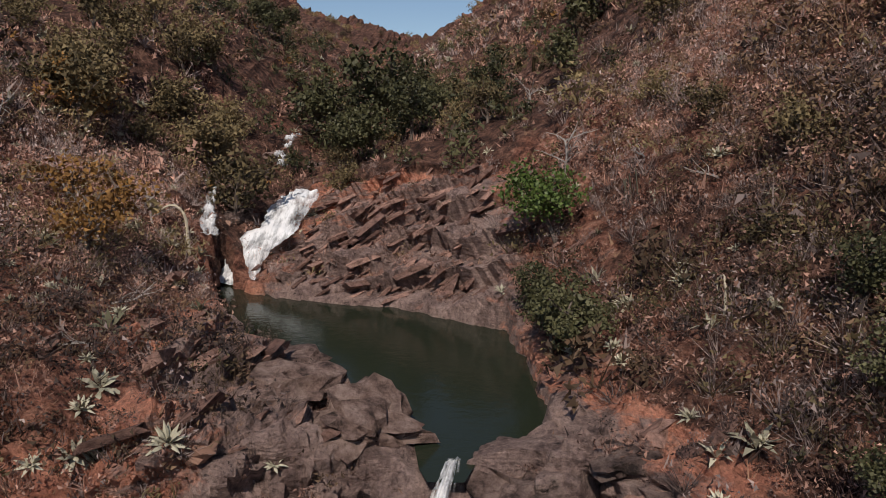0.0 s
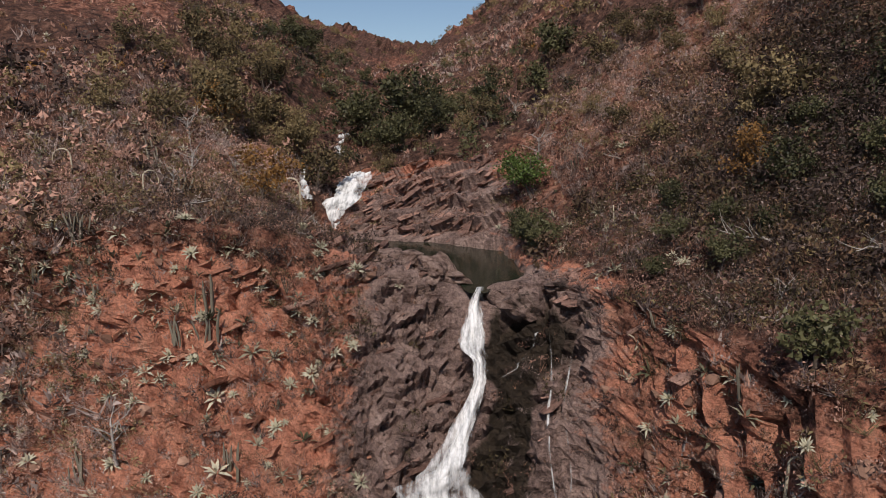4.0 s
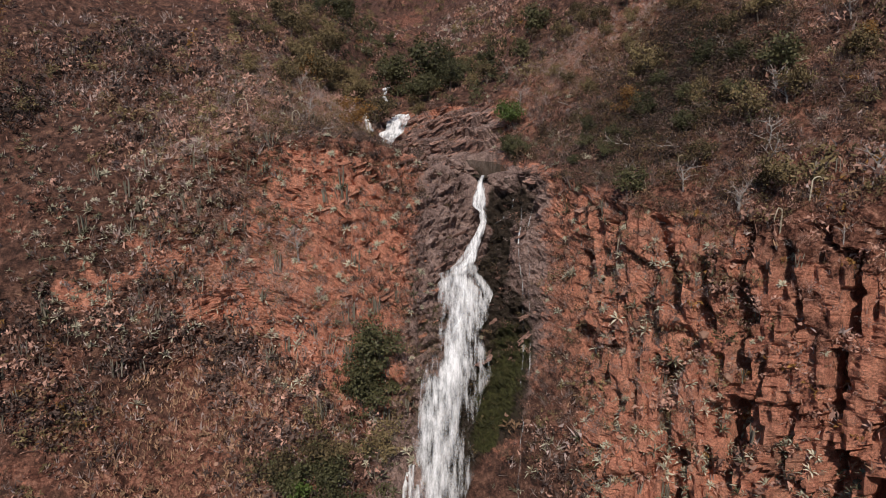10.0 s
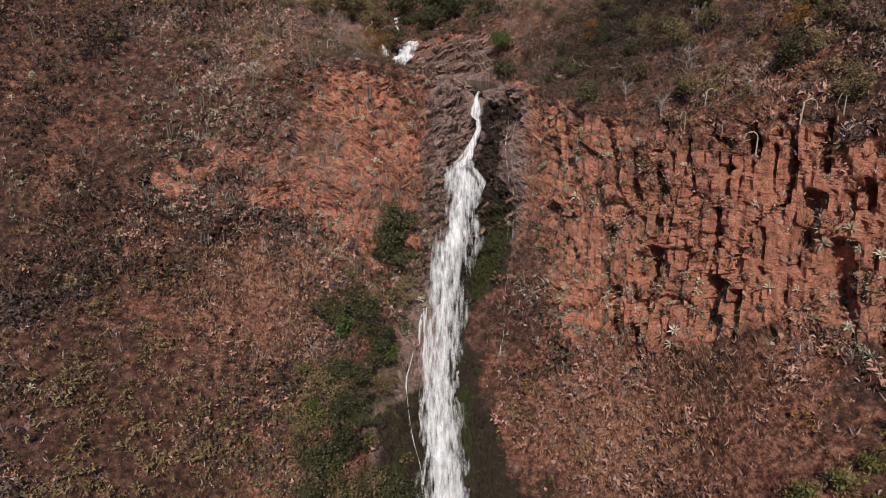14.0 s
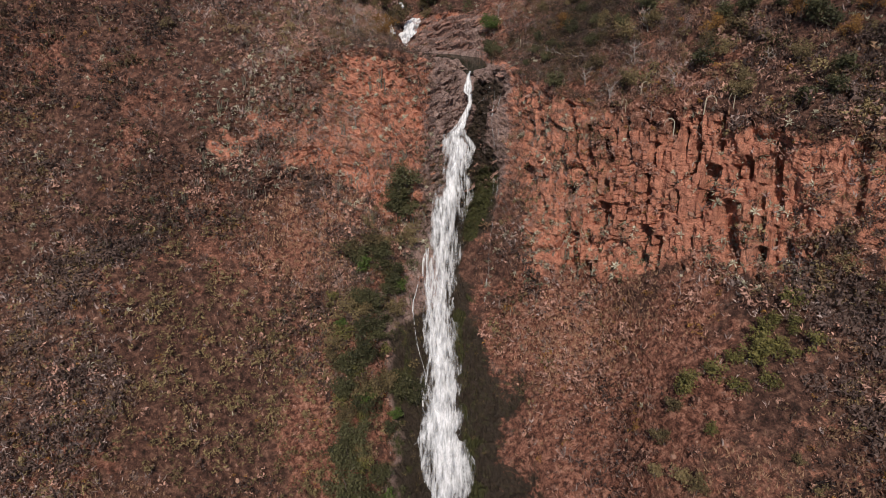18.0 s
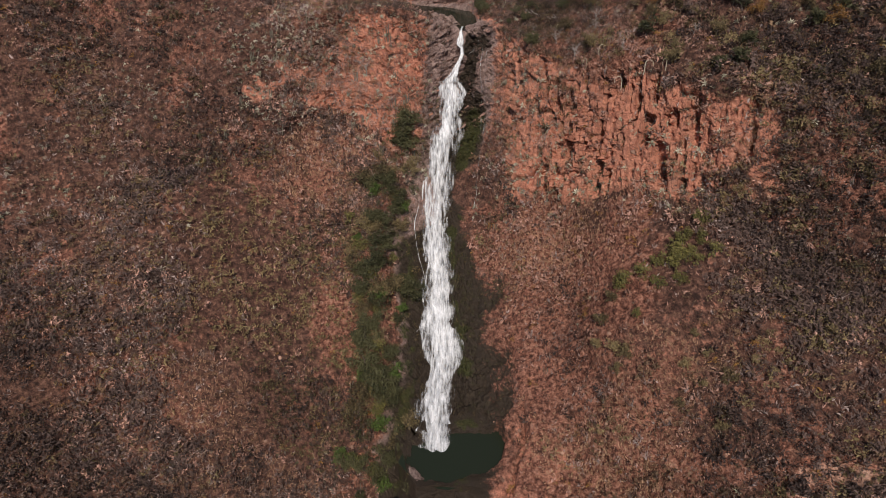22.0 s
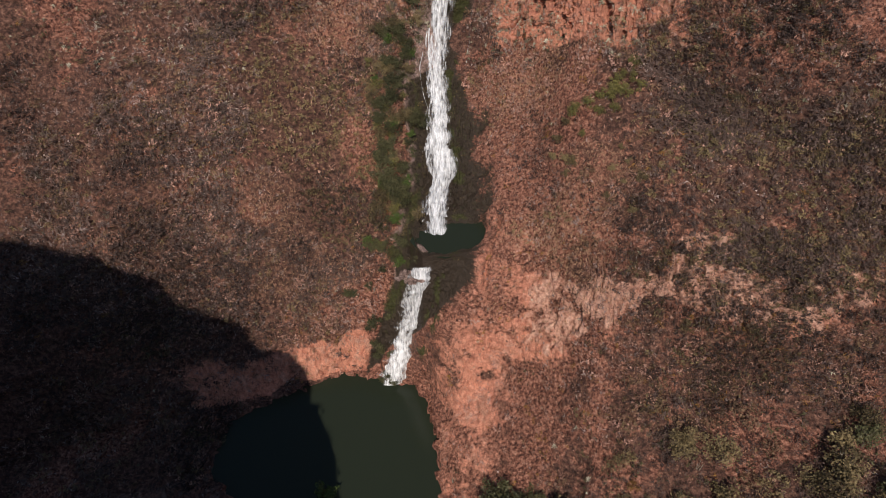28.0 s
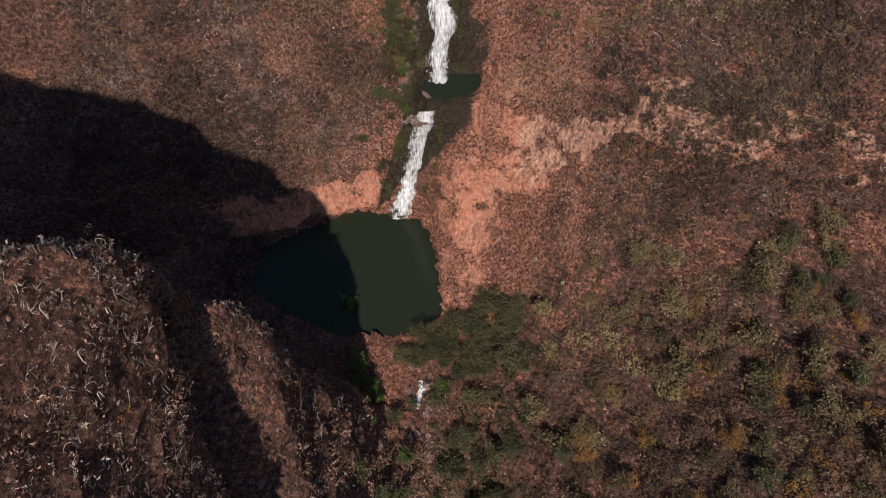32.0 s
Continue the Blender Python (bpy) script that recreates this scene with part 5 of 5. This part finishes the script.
scrub("column_cacti", "pale column cacti crowding the near spur", 1500, spur, stems, 1.2, 2.4, CACTUS, 0.15, 0.05, 0.3)
scrub("grey_scrub", "grey leafless scrub on the near spur", 2600, spur, bush_twig, 0.8, 1.9, GREY)

# agaves near the rim, each a plant of its own
agave_meshes = []
for k in range(6):
    r = np.random.default_rng(300 + k)
    v, f = rosette(r, 20, 0.3, True)
    agave_meshes.append(mesh_of("leaves", v, f, AGAVE, 0.5 + 0.1 * k))
p, nrm = drop_points(296, near_w * 1.1 + near_zone * wall_w * 0.55, rng)
for k, (at, n) in enumerate(zip(p, nrm)):
    a = new("agave", agave_meshes[k % 6])
    up = (Vector(n) + Vector((0, 0, 1.2))).normalized()
    a.matrix_world = Matrix.Translation(at) @ up.to_track_quat("Z", "Y").to_matrix().to_4x4() @ Matrix.Rotation(k, 4, "Z") @ Matrix.Scale(0.4 + 0.4 * rng.random() ** 1.5, 4)
    tagged(a, "grey-green agave rosette growing on the rocky slope", "agave", "agaves round the upper pool")


# column cacti near the rim, each a clump of stems
def cactus_stem(seed):
    """One ribbed stem, slightly bent, height one."""
    r = np.random.default_rng(seed)
    path = limb_path(r, (0, 0, -0.05), (r.normal(0, 0.08), r.normal(0, 0.08), 1), 1.0, 4, 0.05)
    co, tri = tube(path, [0.034, 0.04, 0.04, 0.036, 0.012], 8)
    ring = np.arange(len(co)) % 8 % 2
    mid = np.repeat(np.array(path), 8, 0)
    return mesh_of("stem", mid + (co - mid) * np.where(ring, 1.12, 0.86)[:, None], tri, CACTUS, 0.2 + 0.6 * r.random())


stem_meshes = [cactus_stem(360 + k) for k in range(6)]
p, nrm = drop_points(44, left_wall * (1 - BARE) + 0.15 * right_wall, rng)
for k, at in enumerate(p):
    a = thing("column_cactus", tuple(at), "clump of grey-green column cactus stems on the cliff", "cactus", "column cacti on the cliff", k * 1.7, 1.3 + 1.2 * rng.random())
    for q in range(4 + k % 4):
        st = under("stem", stem_meshes[(k + q) % 6], a)
        st.matrix_local = Matrix.Translation((rng.normal(0, 0.12), rng.normal(0, 0.12), 0)) @ Matrix.Rotation(rng.normal(0, 0.1), 4, "X") @ Matrix.Scale(0.55 + 0.5 * rng.random(), 4)

# trees
TREES = {
    "gorge": [tree_meshes(400 + k, 9, 3.6, 1000, 0.62, BARK, GREEN, 0.2 + 0.25 * k, single=True) for k in range(4)],
    "fine": [tree_meshes(410 + k, 9, 3.6, 1900, 0.4, BARK, GREEN, 0.3 + 0.25 * k) for k in range(3)],
    "bright": [tree_meshes(420 + k, 4.6, 1.9, 900, 0.32, BARK, BRIGHT, 0.5) for k in range(2)],
    "tall": [tree_meshes(425, 5.4, 2.5, 2600, 0.24, BARK, BRIGHT, 0.5, 10, first=3)],
    "lime": [tree_meshes(427 + k, 4.0, 2.0, 420, 0.4, BARK, LIME, 0.35 + 0.3 * k, single=True) for k in range(2)],
    "olive": [tree_meshes(430 + k, 6, 2.7, 640, 0.52, BARK, OLIVE, 0.25 + 0.2 * k, single=True) for k in range(4)],
    "dusky": [tree_meshes(435 + k, 6, 2.7, 1100, 0.34, BARK, OLIVE, 0.2 + 0.25 * k, single=True) for k in range(3)],
    "rusty": [tree_meshes(440 + k, 5, 2.2, 1500, 0.23, BARK, RUSTY, 0.3 + 0.3 * k, single=True) for k in range(2)],
    "bare": [tree_meshes(450 + k, 5, 2.4, 60, 0.2, DEAD, DRY, 0.5) for k in range(3)],
}
GROVE = [(v * 2.2 + [0, 0, 1.2], f) for v, f in
         [both(leaf_cloud(rng, 150, 0.26, 1.1, 0.75, -0.3), twigs(rng, 7, 0.04, 1.0, 1.0)) for _ in range(6)]]


def plant(kind, k, at, size_low, size_high, label, group, name):
    plant_tree(TREES[kind][k % len(TREES[kind])], at, name, label, "tree" if name == "tree" else "shrub", group,
               rng.random() * 6.28, size_low + (size_high - size_low) * rng.random())


def grove(kind, spots, size_low, size_high, label, group, s_low=0, s_high=12, name="tree"):
    for k, (x, y) in enumerate(spots):
        plant(kind, k, (x, y, ground_at(x, y, s_low, s_high)), size_low, size_high, label, group, name)


def spotted(kind, n, weight, size_low, size_high, label, group, name="tree"):
    p, _ = drop_points(n, weight, rng)
    for k, at in enumerate(p):
        plant(kind, k, tuple(at), size_low, size_high, label, group, name)


def strewn(n, x0, x1, y0, y1):
    return [(x0 + (x1 - x0) * rng.random(), y0 + (y1 - y0) * rng.random()) for _ in range(n)]


def thicket(name, label, n, weight, low, high, mat):
    p, nrm = drop_points(n, weight, rng)
    ob = sow(name, GROVE, p - [0, 0, 0.2], low + (high - low) * rng.random(n), turns(n, rng, 0.1), tones_of(p, rng, 0.3), mat)
    return tagged(ob, label, "trees", kind="stuff")


grove("fine", [(-4.7, 35), (-8.1, 38.7), (-2.5, 40.7), (-7.3, 46.3), (-9.9, 37.3)], 0.5, 0.85, "broad dark-green tree in the gorge behind the pool", "gorge trees", 1, 3.2)
grove("dusky", [(-24, 33.7), (-27.7, 31.8), (-21.3, 41.3), (-31.6, 37.4), (-20, 32.9), (-22.2, 39.4), (-25.2, 47.8)], 0.6, 1.0, "dusky olive tree in the gorge behind the pool", "gorge trees", 1, 3.2)
grove("fine", [(-9.1, 45.3), (-13.9, 50.8)], 1.1, 1.4, "tall spreading dark-green tree in the gorge", "gorge trees", 1, 3.2)
grove("dusky", [(-10.8, 35.9), (-10.3, 32.6), (-1.4, 32.3), (-26.7, 26.2), (-22.9, 27.2), (-29.5, 28.9), (1.4, 33.2), (-34.3, 31.7), (-20.6, 31), (-26, 42.2), (-37.2, 37.3)], 0.5, 0.85, "dusky olive shrub among the gorge trees", "gorge shrubs", 1, 3.4, "shrub")
spotted("dusky", 14, np.exp(-((GX + 30) / 13) ** 2) * smooth_step(1.9, 2.2, GS2) * (1 - smooth_step(3.2, 3.5, GS2)), 0.6, 1.1, "dusky olive tree on the bank above the gorge", "gorge trees")
spotted("dusky", 40, smooth_step(7, 12, GX) * (1 - smooth_step(36, 48, GX)) * smooth_step(1.7, 2.0, GS2) * (1 - smooth_step(3.3, 3.6, GS2)), 0.4, 0.85, "olive-brown shrub on the hillside above the pool", "hillside bushes", "shrub")
spotted("gorge", 12, np.exp(-((GX + 16) / 20) ** 2) * (GS2 > 1.5) * (GS2 < 1.95), 0.4, 0.8, "dark-green tree in the upper gorge", "gorge trees")
plant_tree(TREES["tall"][0], (4.6, 13.5, ground_at(4.6, 13.5, 2, 4)), "tree", "small bright-green leafy tree on the bank of the pool", "tree", "bank trees", math.pi, 0.9)
grove("fine", [(3.7, 8), (5.1, 5.7), (4.2, 4.1), (3.1, 10.2), (3.5, 6.1)], 0.3, 0.46, "dense dark-green shrub at the water's edge", "bank shrubs", 2, 4, "shrub")
grove("rusty", [(-17.5, 8.7), (-25.2, 22.4)], 0.9, 1.1, "shrubby tree with yellow-brown leaves above the pool", "rusty trees", 2, 4)
strip = np.exp(-((OFF + 7.8 + 5.2 * smooth_step(4.9, 5.7, GS2)) / (2.2 + 2.2 * smooth_step(4.9, 5.6, GS2))) ** 2) * smooth_step(4.65, 4.85, GS2) * (1 - smooth_step(7.0, 7.2, GS2))
spotted("fine", 40, strip, 0.4, 0.85, "dense green tree in the damp strip beside the fall", "trees beside the fall")
spotted("dusky", 26, strip, 0.5, 1.1, "dusky olive tree in the damp strip beside the fall", "trees beside the fall")
spotted("lime", 16, strip, 0.5, 1.0, "yellow-green shrub in the damp strip beside the fall", "shrubs beside the fall", "shrub")
thicket("thicket", "dark-green bushes filling the damp strip beside the fall", 105, strip, 0.25, 0.6, GREEN)
thicket("thicket", "olive bushes filling the damp strip beside the fall", 45, strip, 0.25, 0.6, OLIVE)
spotted("bright", 12, strip, 0.6, 1.2, "fresh green shrub in the damp strip beside the fall", "shrubs beside the fall", "shrub")
spotted("gorge", 12, np.exp(-((GX + 26) / 7) ** 2) * low_band, 0.3, 0.5, "green shrub on the ledge above the plunge pool", "ledge shrubs", "shrub")
stem = (np.array([(0.06, 0, 0.2), (-0.03, 0.05, 0.2), (-0.03, -0.05, 0.2), (0.08, 0, -1.3), (-0.04, 0.07, -1.3), (-0.04, -0.07, -1.3)]),
        np.array([(0, 1, 4), (0, 4, 3), (1, 2, 5), (1, 5, 4), (2, 0, 3), (2, 3, 5)]))
crowns = [both(leaf_cloud(rng, 260, 0.2, 0.95, 0.8, -0.35), twigs(rng, 8, 0.03, 0.4, 0.9), stem) for _ in range(6)]
scrub("dry_wood", "rounded olive-brown tree crowns of the wood below the cliffs", 95, wood * (0.2 + patch3), crowns, 1.6, 3.6, OLIVE, 0.1, -1.0)
scrub("dry_wood", "rounded brown tree crowns of the wood below the cliffs", 85, wood * (0.2 + clumpy), crowns, 1.5, 3.3, BROWN, 0.1, -1.0)
scrub("dry_wood", "yellow-brown tree crowns of the wood below the cliffs", 45, wood * (0.2 + patch2), crowns, 1.4, 3.0, RUSTY, 0.1, -0.9)
scrub("dry_wood", "dark twiggy crowns of the wood below the cliffs", 80, wood * (0.2 + patch2), crowns, 1.3, 3.0, DARK, 0.1, -0.7)
# The undergrowth's dark colours stand in for the shade between the crowns.
scrub("dark_scrub", "undergrowth of the wood, coloured dark for the shade between crowns", 2800, wood, bush_big, 0.8, 1.7, DARK)
scrub("green_scrub", "green undergrowth of the wood, kept dark for the shade between crowns", 1300, wood, bush_big, 0.6, 1.5, GREEN)
spotted("dusky", 44, wood, 1.0, 1.7, "dusky olive tree in the dry wood below the cliffs", "wood")
spotted("olive", 24, wood, 0.9, 1.6, "olive-brown tree in the dry wood below the cliffs", "wood")
spotted("gorge", 20, wood * (0.15 + patch2), 0.5, 1.0, "green tree in the wood below the cliffs", "wood")
spotted("rusty", 16, wood, 0.7, 1.4, "rust-brown tree in the dry wood", "wood")
bank = (1 - np.exp(-((GX + 9.5) / 3.2) ** 4)) * np.exp(-((GX + 8) / 14) ** 2) * smooth_step(9.5, 9.8, GS2) * (1 - smooth_step(11.2, 11.8, GS2)) * (1 - WATERY)
grove("fine", strewn(24, -2, 15, -144, -125), 0.8, 1.25, "broad dark-green tree beside the stream", "stream trees", 8.9, 11.4)
thicket("thicket", "dark-green thicket along the stream below the pool", 85, np.exp(-(((GX - 4) / 15) ** 4 + ((GY + 152) / 24) ** 4)) * (1 - np.exp(-((GX + 9.5) / 2.6) ** 4)) * (GS2 > 9.2) * (1 - WATERY), 0.5, 1.15, GREEN)
grove("gorge", [(-19, -85.5), (-17.5, -87), (-20.5, -86.6), (-16.5, -84)], 0.3, 0.5, "dark-green shrub on the ledge beside the lower fall", "ledge shrubs", 6.5, 8.2, "shrub")
grove("bright", [(-25, -144), (-22, -148), (-27, -141), (-31, -120)], 1.2, 1.8, "bright-green shrub on the stream's bank", "stream shrubs", 8.9, 11.4, "shrub")
grove("fine", strewn(13, -2, 28, -182, -156) + strewn(11, -18, -4, -142, -131), 0.6, 1.05, "dark-green tree among the stones of the stream", "stream trees", 9, 11.8)
spotted("gorge", 20, bank, 0.5, 0.95, "dark-green tree along the stream below the pool", "stream trees")
spotted("bright", 10, bank, 0.8, 1.4, "bright-green shrub along the stream", "stream shrubs", "shrub")
shady = smooth_step(12, 18, GX) * (1 - smooth_step(50, 70, GX)) * smooth_step(2.5, 3.2, GS2) * (1 - smooth_step(3.92, 4.0, GS2))
spotted("gorge", 22, shady * (0.4 + smooth_step(14, 22, GX)), 0.35, 0.6, "dark-green shrub on the shoulder above the cliff", "shoulder shrubs", "shrub")
grove("fine", [(17, -6), (19, -3), (21, -8), (23.5, -5), (20, -12), (24, -12), (26, -8)], 0.3, 0.45, "broad dark-green tree on the shoulder above the cliff", "shoulder trees", 2, 4)
grove("fine", [(11.9, -1.1), (13.6, -5), (12.4, -8.6), (15, -8), (9.6, -7.2), (11, -5)], 0.22, 0.36, "dense dark shrub on the rim above the cliff", "rim shrubs", 2, 4.1, "shrub")
spotted("dusky", 34, shady, 0.35, 0.75, "olive-leaved shrub on the shoulder above the cliff", "shoulder shrubs", "shrub")
spotted("rusty", 10, shady, 0.5, 0.9, "tree with orange-brown leaves on the shoulder", "shoulder trees")
spotted("bare", 34, shady + near_w * 0.4, 0.4, 0.85, "bare grey leafless shrub on the slope", "bare shrubs", "shrub")
spotted("olive", 14, smooth_step(20, 26, GX) * (1 - smooth_step(38, 46, GX)) * smooth_step(5.7, 5.9, GS2) * (1 - smooth_step(6.2, 6.5, GS2)), 0.3, 0.6, "yellow-green shrub on the slope below the cliff", "slope shrubs", "shrub")
grove("lime", strewn(9, 34, 41, -62, -56) + strewn(12, 25, 36, -66, -58), 0.45, 0.95, "yellow-green leafy shrub on the slope below the cliff", "slope shrubs", 5, 6.8, "shrub")
# The thickets' dark colours also stand in for shade on this west-facing shoulder.
dark_east = smooth_step(30, 48, GX) * (1 - smooth_step(80, 100, GX)) * VIEW * (1 - ROCK) * smooth_step(3.2, 3.6, GS2) * (1 - smooth_step(6.6, 7.2, GS2))
thicket("thicket", "dark olive thicket on the far shoulder", 360, dark_east * (0.15 + clumpy), 0.3, 0.75, OLIVE)
thicket("thicket", "dark brown thicket on the far shoulder", 430, dark_east * (0.3 + patch2), 0.35, 0.9, DARK)
scrub("grey_scrub", "thorn bushes on the far shoulder, coloured dark for its shade", 2000, dark_east, bush_twig, 0.8, 2.0, DARK)
thicket("forest", "dark-green woods along the upper gorge", 110, np.exp(-((GX + 16) / 16) ** 2) * smooth_step(1.45, 1.7, GS2) * (GS2 < 2.15), 0.4, 0.9, GREEN)
thicket("forest", "olive-brown woods on the hills behind the gorge", 320, smooth_step(0.3, 0.5, GS2) * (GS2 < 2.1) * np.exp(-((GX + 10) / 70) ** 4), 0.4, 0.9, OLIVE)
thicket("hillside_shrubs", "brown leafless shrubs on the upper hillsides", 190, VIEW * (1 - BARE) * (1 - ROCK) * (1 - 0.7 * near_zone) * (GS2 < 3.9), 0.3, 0.75, BROWN)
thicket("hillside_shrubs", "dull green shrubs on the upper hillsides", 260, VIEW * (1 - BARE) * (1 - ROCK) * (0.2 + clumpy) * (1 - near_zone) * (GS2 < 3.9), 0.3, 0.8, OLIVE)

# drooping dry flower stalks, bent over like hooks
def hook(rng, reach=0.45, sides=4, steps=9):
    path = [(0, 0, -0.1), (0.01, 0, 0.35)]
    for k in range(steps):
        a = math.pi * 1.15 * k / (steps - 1)
        path.append((reach * (1 - math.cos(a)) * 0.5 + 0.02, 0.03 * math.sin(3 * a), 0.7 + 0.32 * math.sin(a) - 0.12 * k / steps))
    return tube(path, np.linspace(0.035, 0.016, len(path)), sides)


STALK = plant_material("dry_stalk", (0.30, 0.25, 0.17), (0.62, 0.55, 0.42))
hooks = [hook(rng, 0.3 + 0.1 * k, 3, 6) for k in range(4)]
scrub("flower_stalks", "pale dry agave stalks bent over on the near spur", 420, spur, hooks, 1.4, 2.6, STALK, 0.15, 0.0, 0.3)
stalk_meshes = [mesh_of("stalk", *hook(rng, 0.35 + 0.12 * k, 6, 10), STALK, 0.3 + 0.2 * k, True) for k in range(3)]


def stalk(x, y, s_low, s_high, size, turn):
    z = ground_at(x, y, s_low, s_high)
    a = new("flower_stalk", stalk_meshes[int(rng.integers(0, 3))])
    a.matrix_world = Matrix.Translation((x, y, z)) @ Matrix.Rotation(radians(turn), 4, "Z") @ Matrix.Scale(size, 4)
    tagged(a, "pale dry agave flower stalk bent over like a hook", "flower stalk", "dry flower stalks")


stalk(-16.4, 17.5, 2.5, 4, 3.0, 180)
for x, y, size, turn in [(12, -18.5, 2.0, 0), (14, -17, 1.6, 30), (22, -30, 2.0, 200), (27, -38, 2.2, 160), (24, -30, 2.0, 20), (30, -40, 2.4, 0), (33, -42, 2.0, 180), (-24, 2, 1.8, 40), (-30, 4, 2.0, 200), (38, -47, 2.4, 10), (9, 2, 1.4, 90), (18, -16, 1.8, 0)]:
    stalk(x, y, 2.8, 4.2, size, turn)


# fallen dead branches
def dead_branch(seed):
    r = np.random.default_rng(seed)
    stem = limb_path(r, (0, 0, 0.1), (1, 0, 0.25), 1.0, 6, 0.15)
    parts = [("stem", mesh_of("stem", *tube(stem, np.linspace(0.03, 0.008, 7), 5), DEAD, 0.5, True))]
    for k in range(7):
        sub = limb_path(r, stem[1 + k % 5], (0.7, r.normal(0, 0.8), 0.3 + 0.4 * r.random()), 0.35 + 0.3 * r.random(), 4, 0.25)
        parts.append(("twig", mesh_of("twig", *tube(sub, np.linspace(0.014, 0.003, 5), 4), DEAD, 0.5, True)))
    return parts


branch_meshes = [dead_branch(600 + k) for k in range(4)]
for k, (x, y, size, turn) in enumerate([(12.5, -3, 2.4, 20), (15, -9, 2.8, 160), (13, -14, 2.2, 40), (17, 2, 2.6, 10), (19, -13, 2.4, 200), (9, 14, 1.8, 90), (-14, 4, 1.8, 30), (-20, -1, 2.0, 10), (22, -24, 2.4, 60), (16, -20, 2.2, 170), (26, -30, 2.4, 30), (11, 9, 2.0, 120), (20, 10, 2.6, 45), (-12, -1, 1.6, 200)]):
    b = thing("dead_branch", (x, y, ground_at(x, y, 2, 4.2) + 0.15), "bleached dead branch lying among the scrub", "branch", "dead branches", radians(turn), size)
    for piece, me in branch_meshes[k % 4]:
        under(piece, me, b)

# boulders
boulder_meshes = []
for k in range(6):
    r = np.random.default_rng(500 + k)
    v, f = stone(r, 3, 0.72)
    v = v + (v / np.linalg.norm(v, axis=1, keepdims=True)) * (fbm(v[:, 0] * 2.2, v[:, 1] * 2.2, v[:, 2] * 3 + k, 4, 0.68, 130) * 0.26 - np.abs(fbm(v[:, 0] * 3.5, v[:, 1] * 3.5, v[:, 2] * 6 + k, 3, 0.6, 133)) * 0.22)[:, None]
    boulder_meshes.append((mesh_of("boulder", v, f, WET_STONE), mesh_of("boulder", v, f, RED_STONE)))


def boulder(x, y, size, red=False, s_low=2, s_high=4.1, flat=1.0):
    z = ground_at(x, y, s_low, s_high)
    b = new("boulder", boulder_meshes[int(rng.integers(0, 6))][1 if red else 0])
    b.matrix_world = pose(x, y, z - size * 0.12 * flat, rng.normal(0, 8), rng.normal(0, 8), rng.random() * 360) @ Matrix.Diagonal((size, size, size * flat, 1))
    tagged(b, "weathered reddish rock on the slope" if red else "grey-brown water-worn rock beside the stream", "boulder", "boulders")


for x, y, s, flat in [(2.0, -1.7, 2.0, 0.75), (4.6, -2.2, 1.3, 0.6), (-3.3, -0.8, 2.1, 0.75), (-6.0, 0.6, 2.0, 0.6), (-7.6, 4.4, 1.8, 0.5), (-11, 21, 1.3, 1), (-16.7, 27.3, 1.6, 0.9), (-14.7, 32, 1.3, 0.7), (-19.5, 25.4, 1.5, 0.9),
                      (-18.6, 29.6, 1.4, 0.8), (-13.7, 35.8, 1, 0.7), (-17.6, 37.6, 1.2, 0.7), (-17.9, 41.4, 1.3, 0.7), (-14.2, 42.4, 1, 0.7)]:
    boulder(x, y, s, False, 1.5, 4.1, flat)
for x, y in strewn(26, -24, 9, -134, -165):
    boulder(x * 0.25 - 7.6, y, 0.5 + 0.9 * rng.random(), False, 9.2, 11.6)
for x, y in strewn(18, -15, -8, -84, -76):
    boulder(x, y, 0.5 + 0.8 * rng.random(), False, 6, 7.1)
for x, y in [(-20.5, -0.5), (-19, 1.5), (-23, -1), (-16, -1.5), (-26, 0.5), (-13.5, -2.5), (-30, -1), (11, 1), (13, -6), (9, -2)]:
    boulder(x, y, 0.4 + 0.4 * rng.random(), True, 2.8, 4.4)
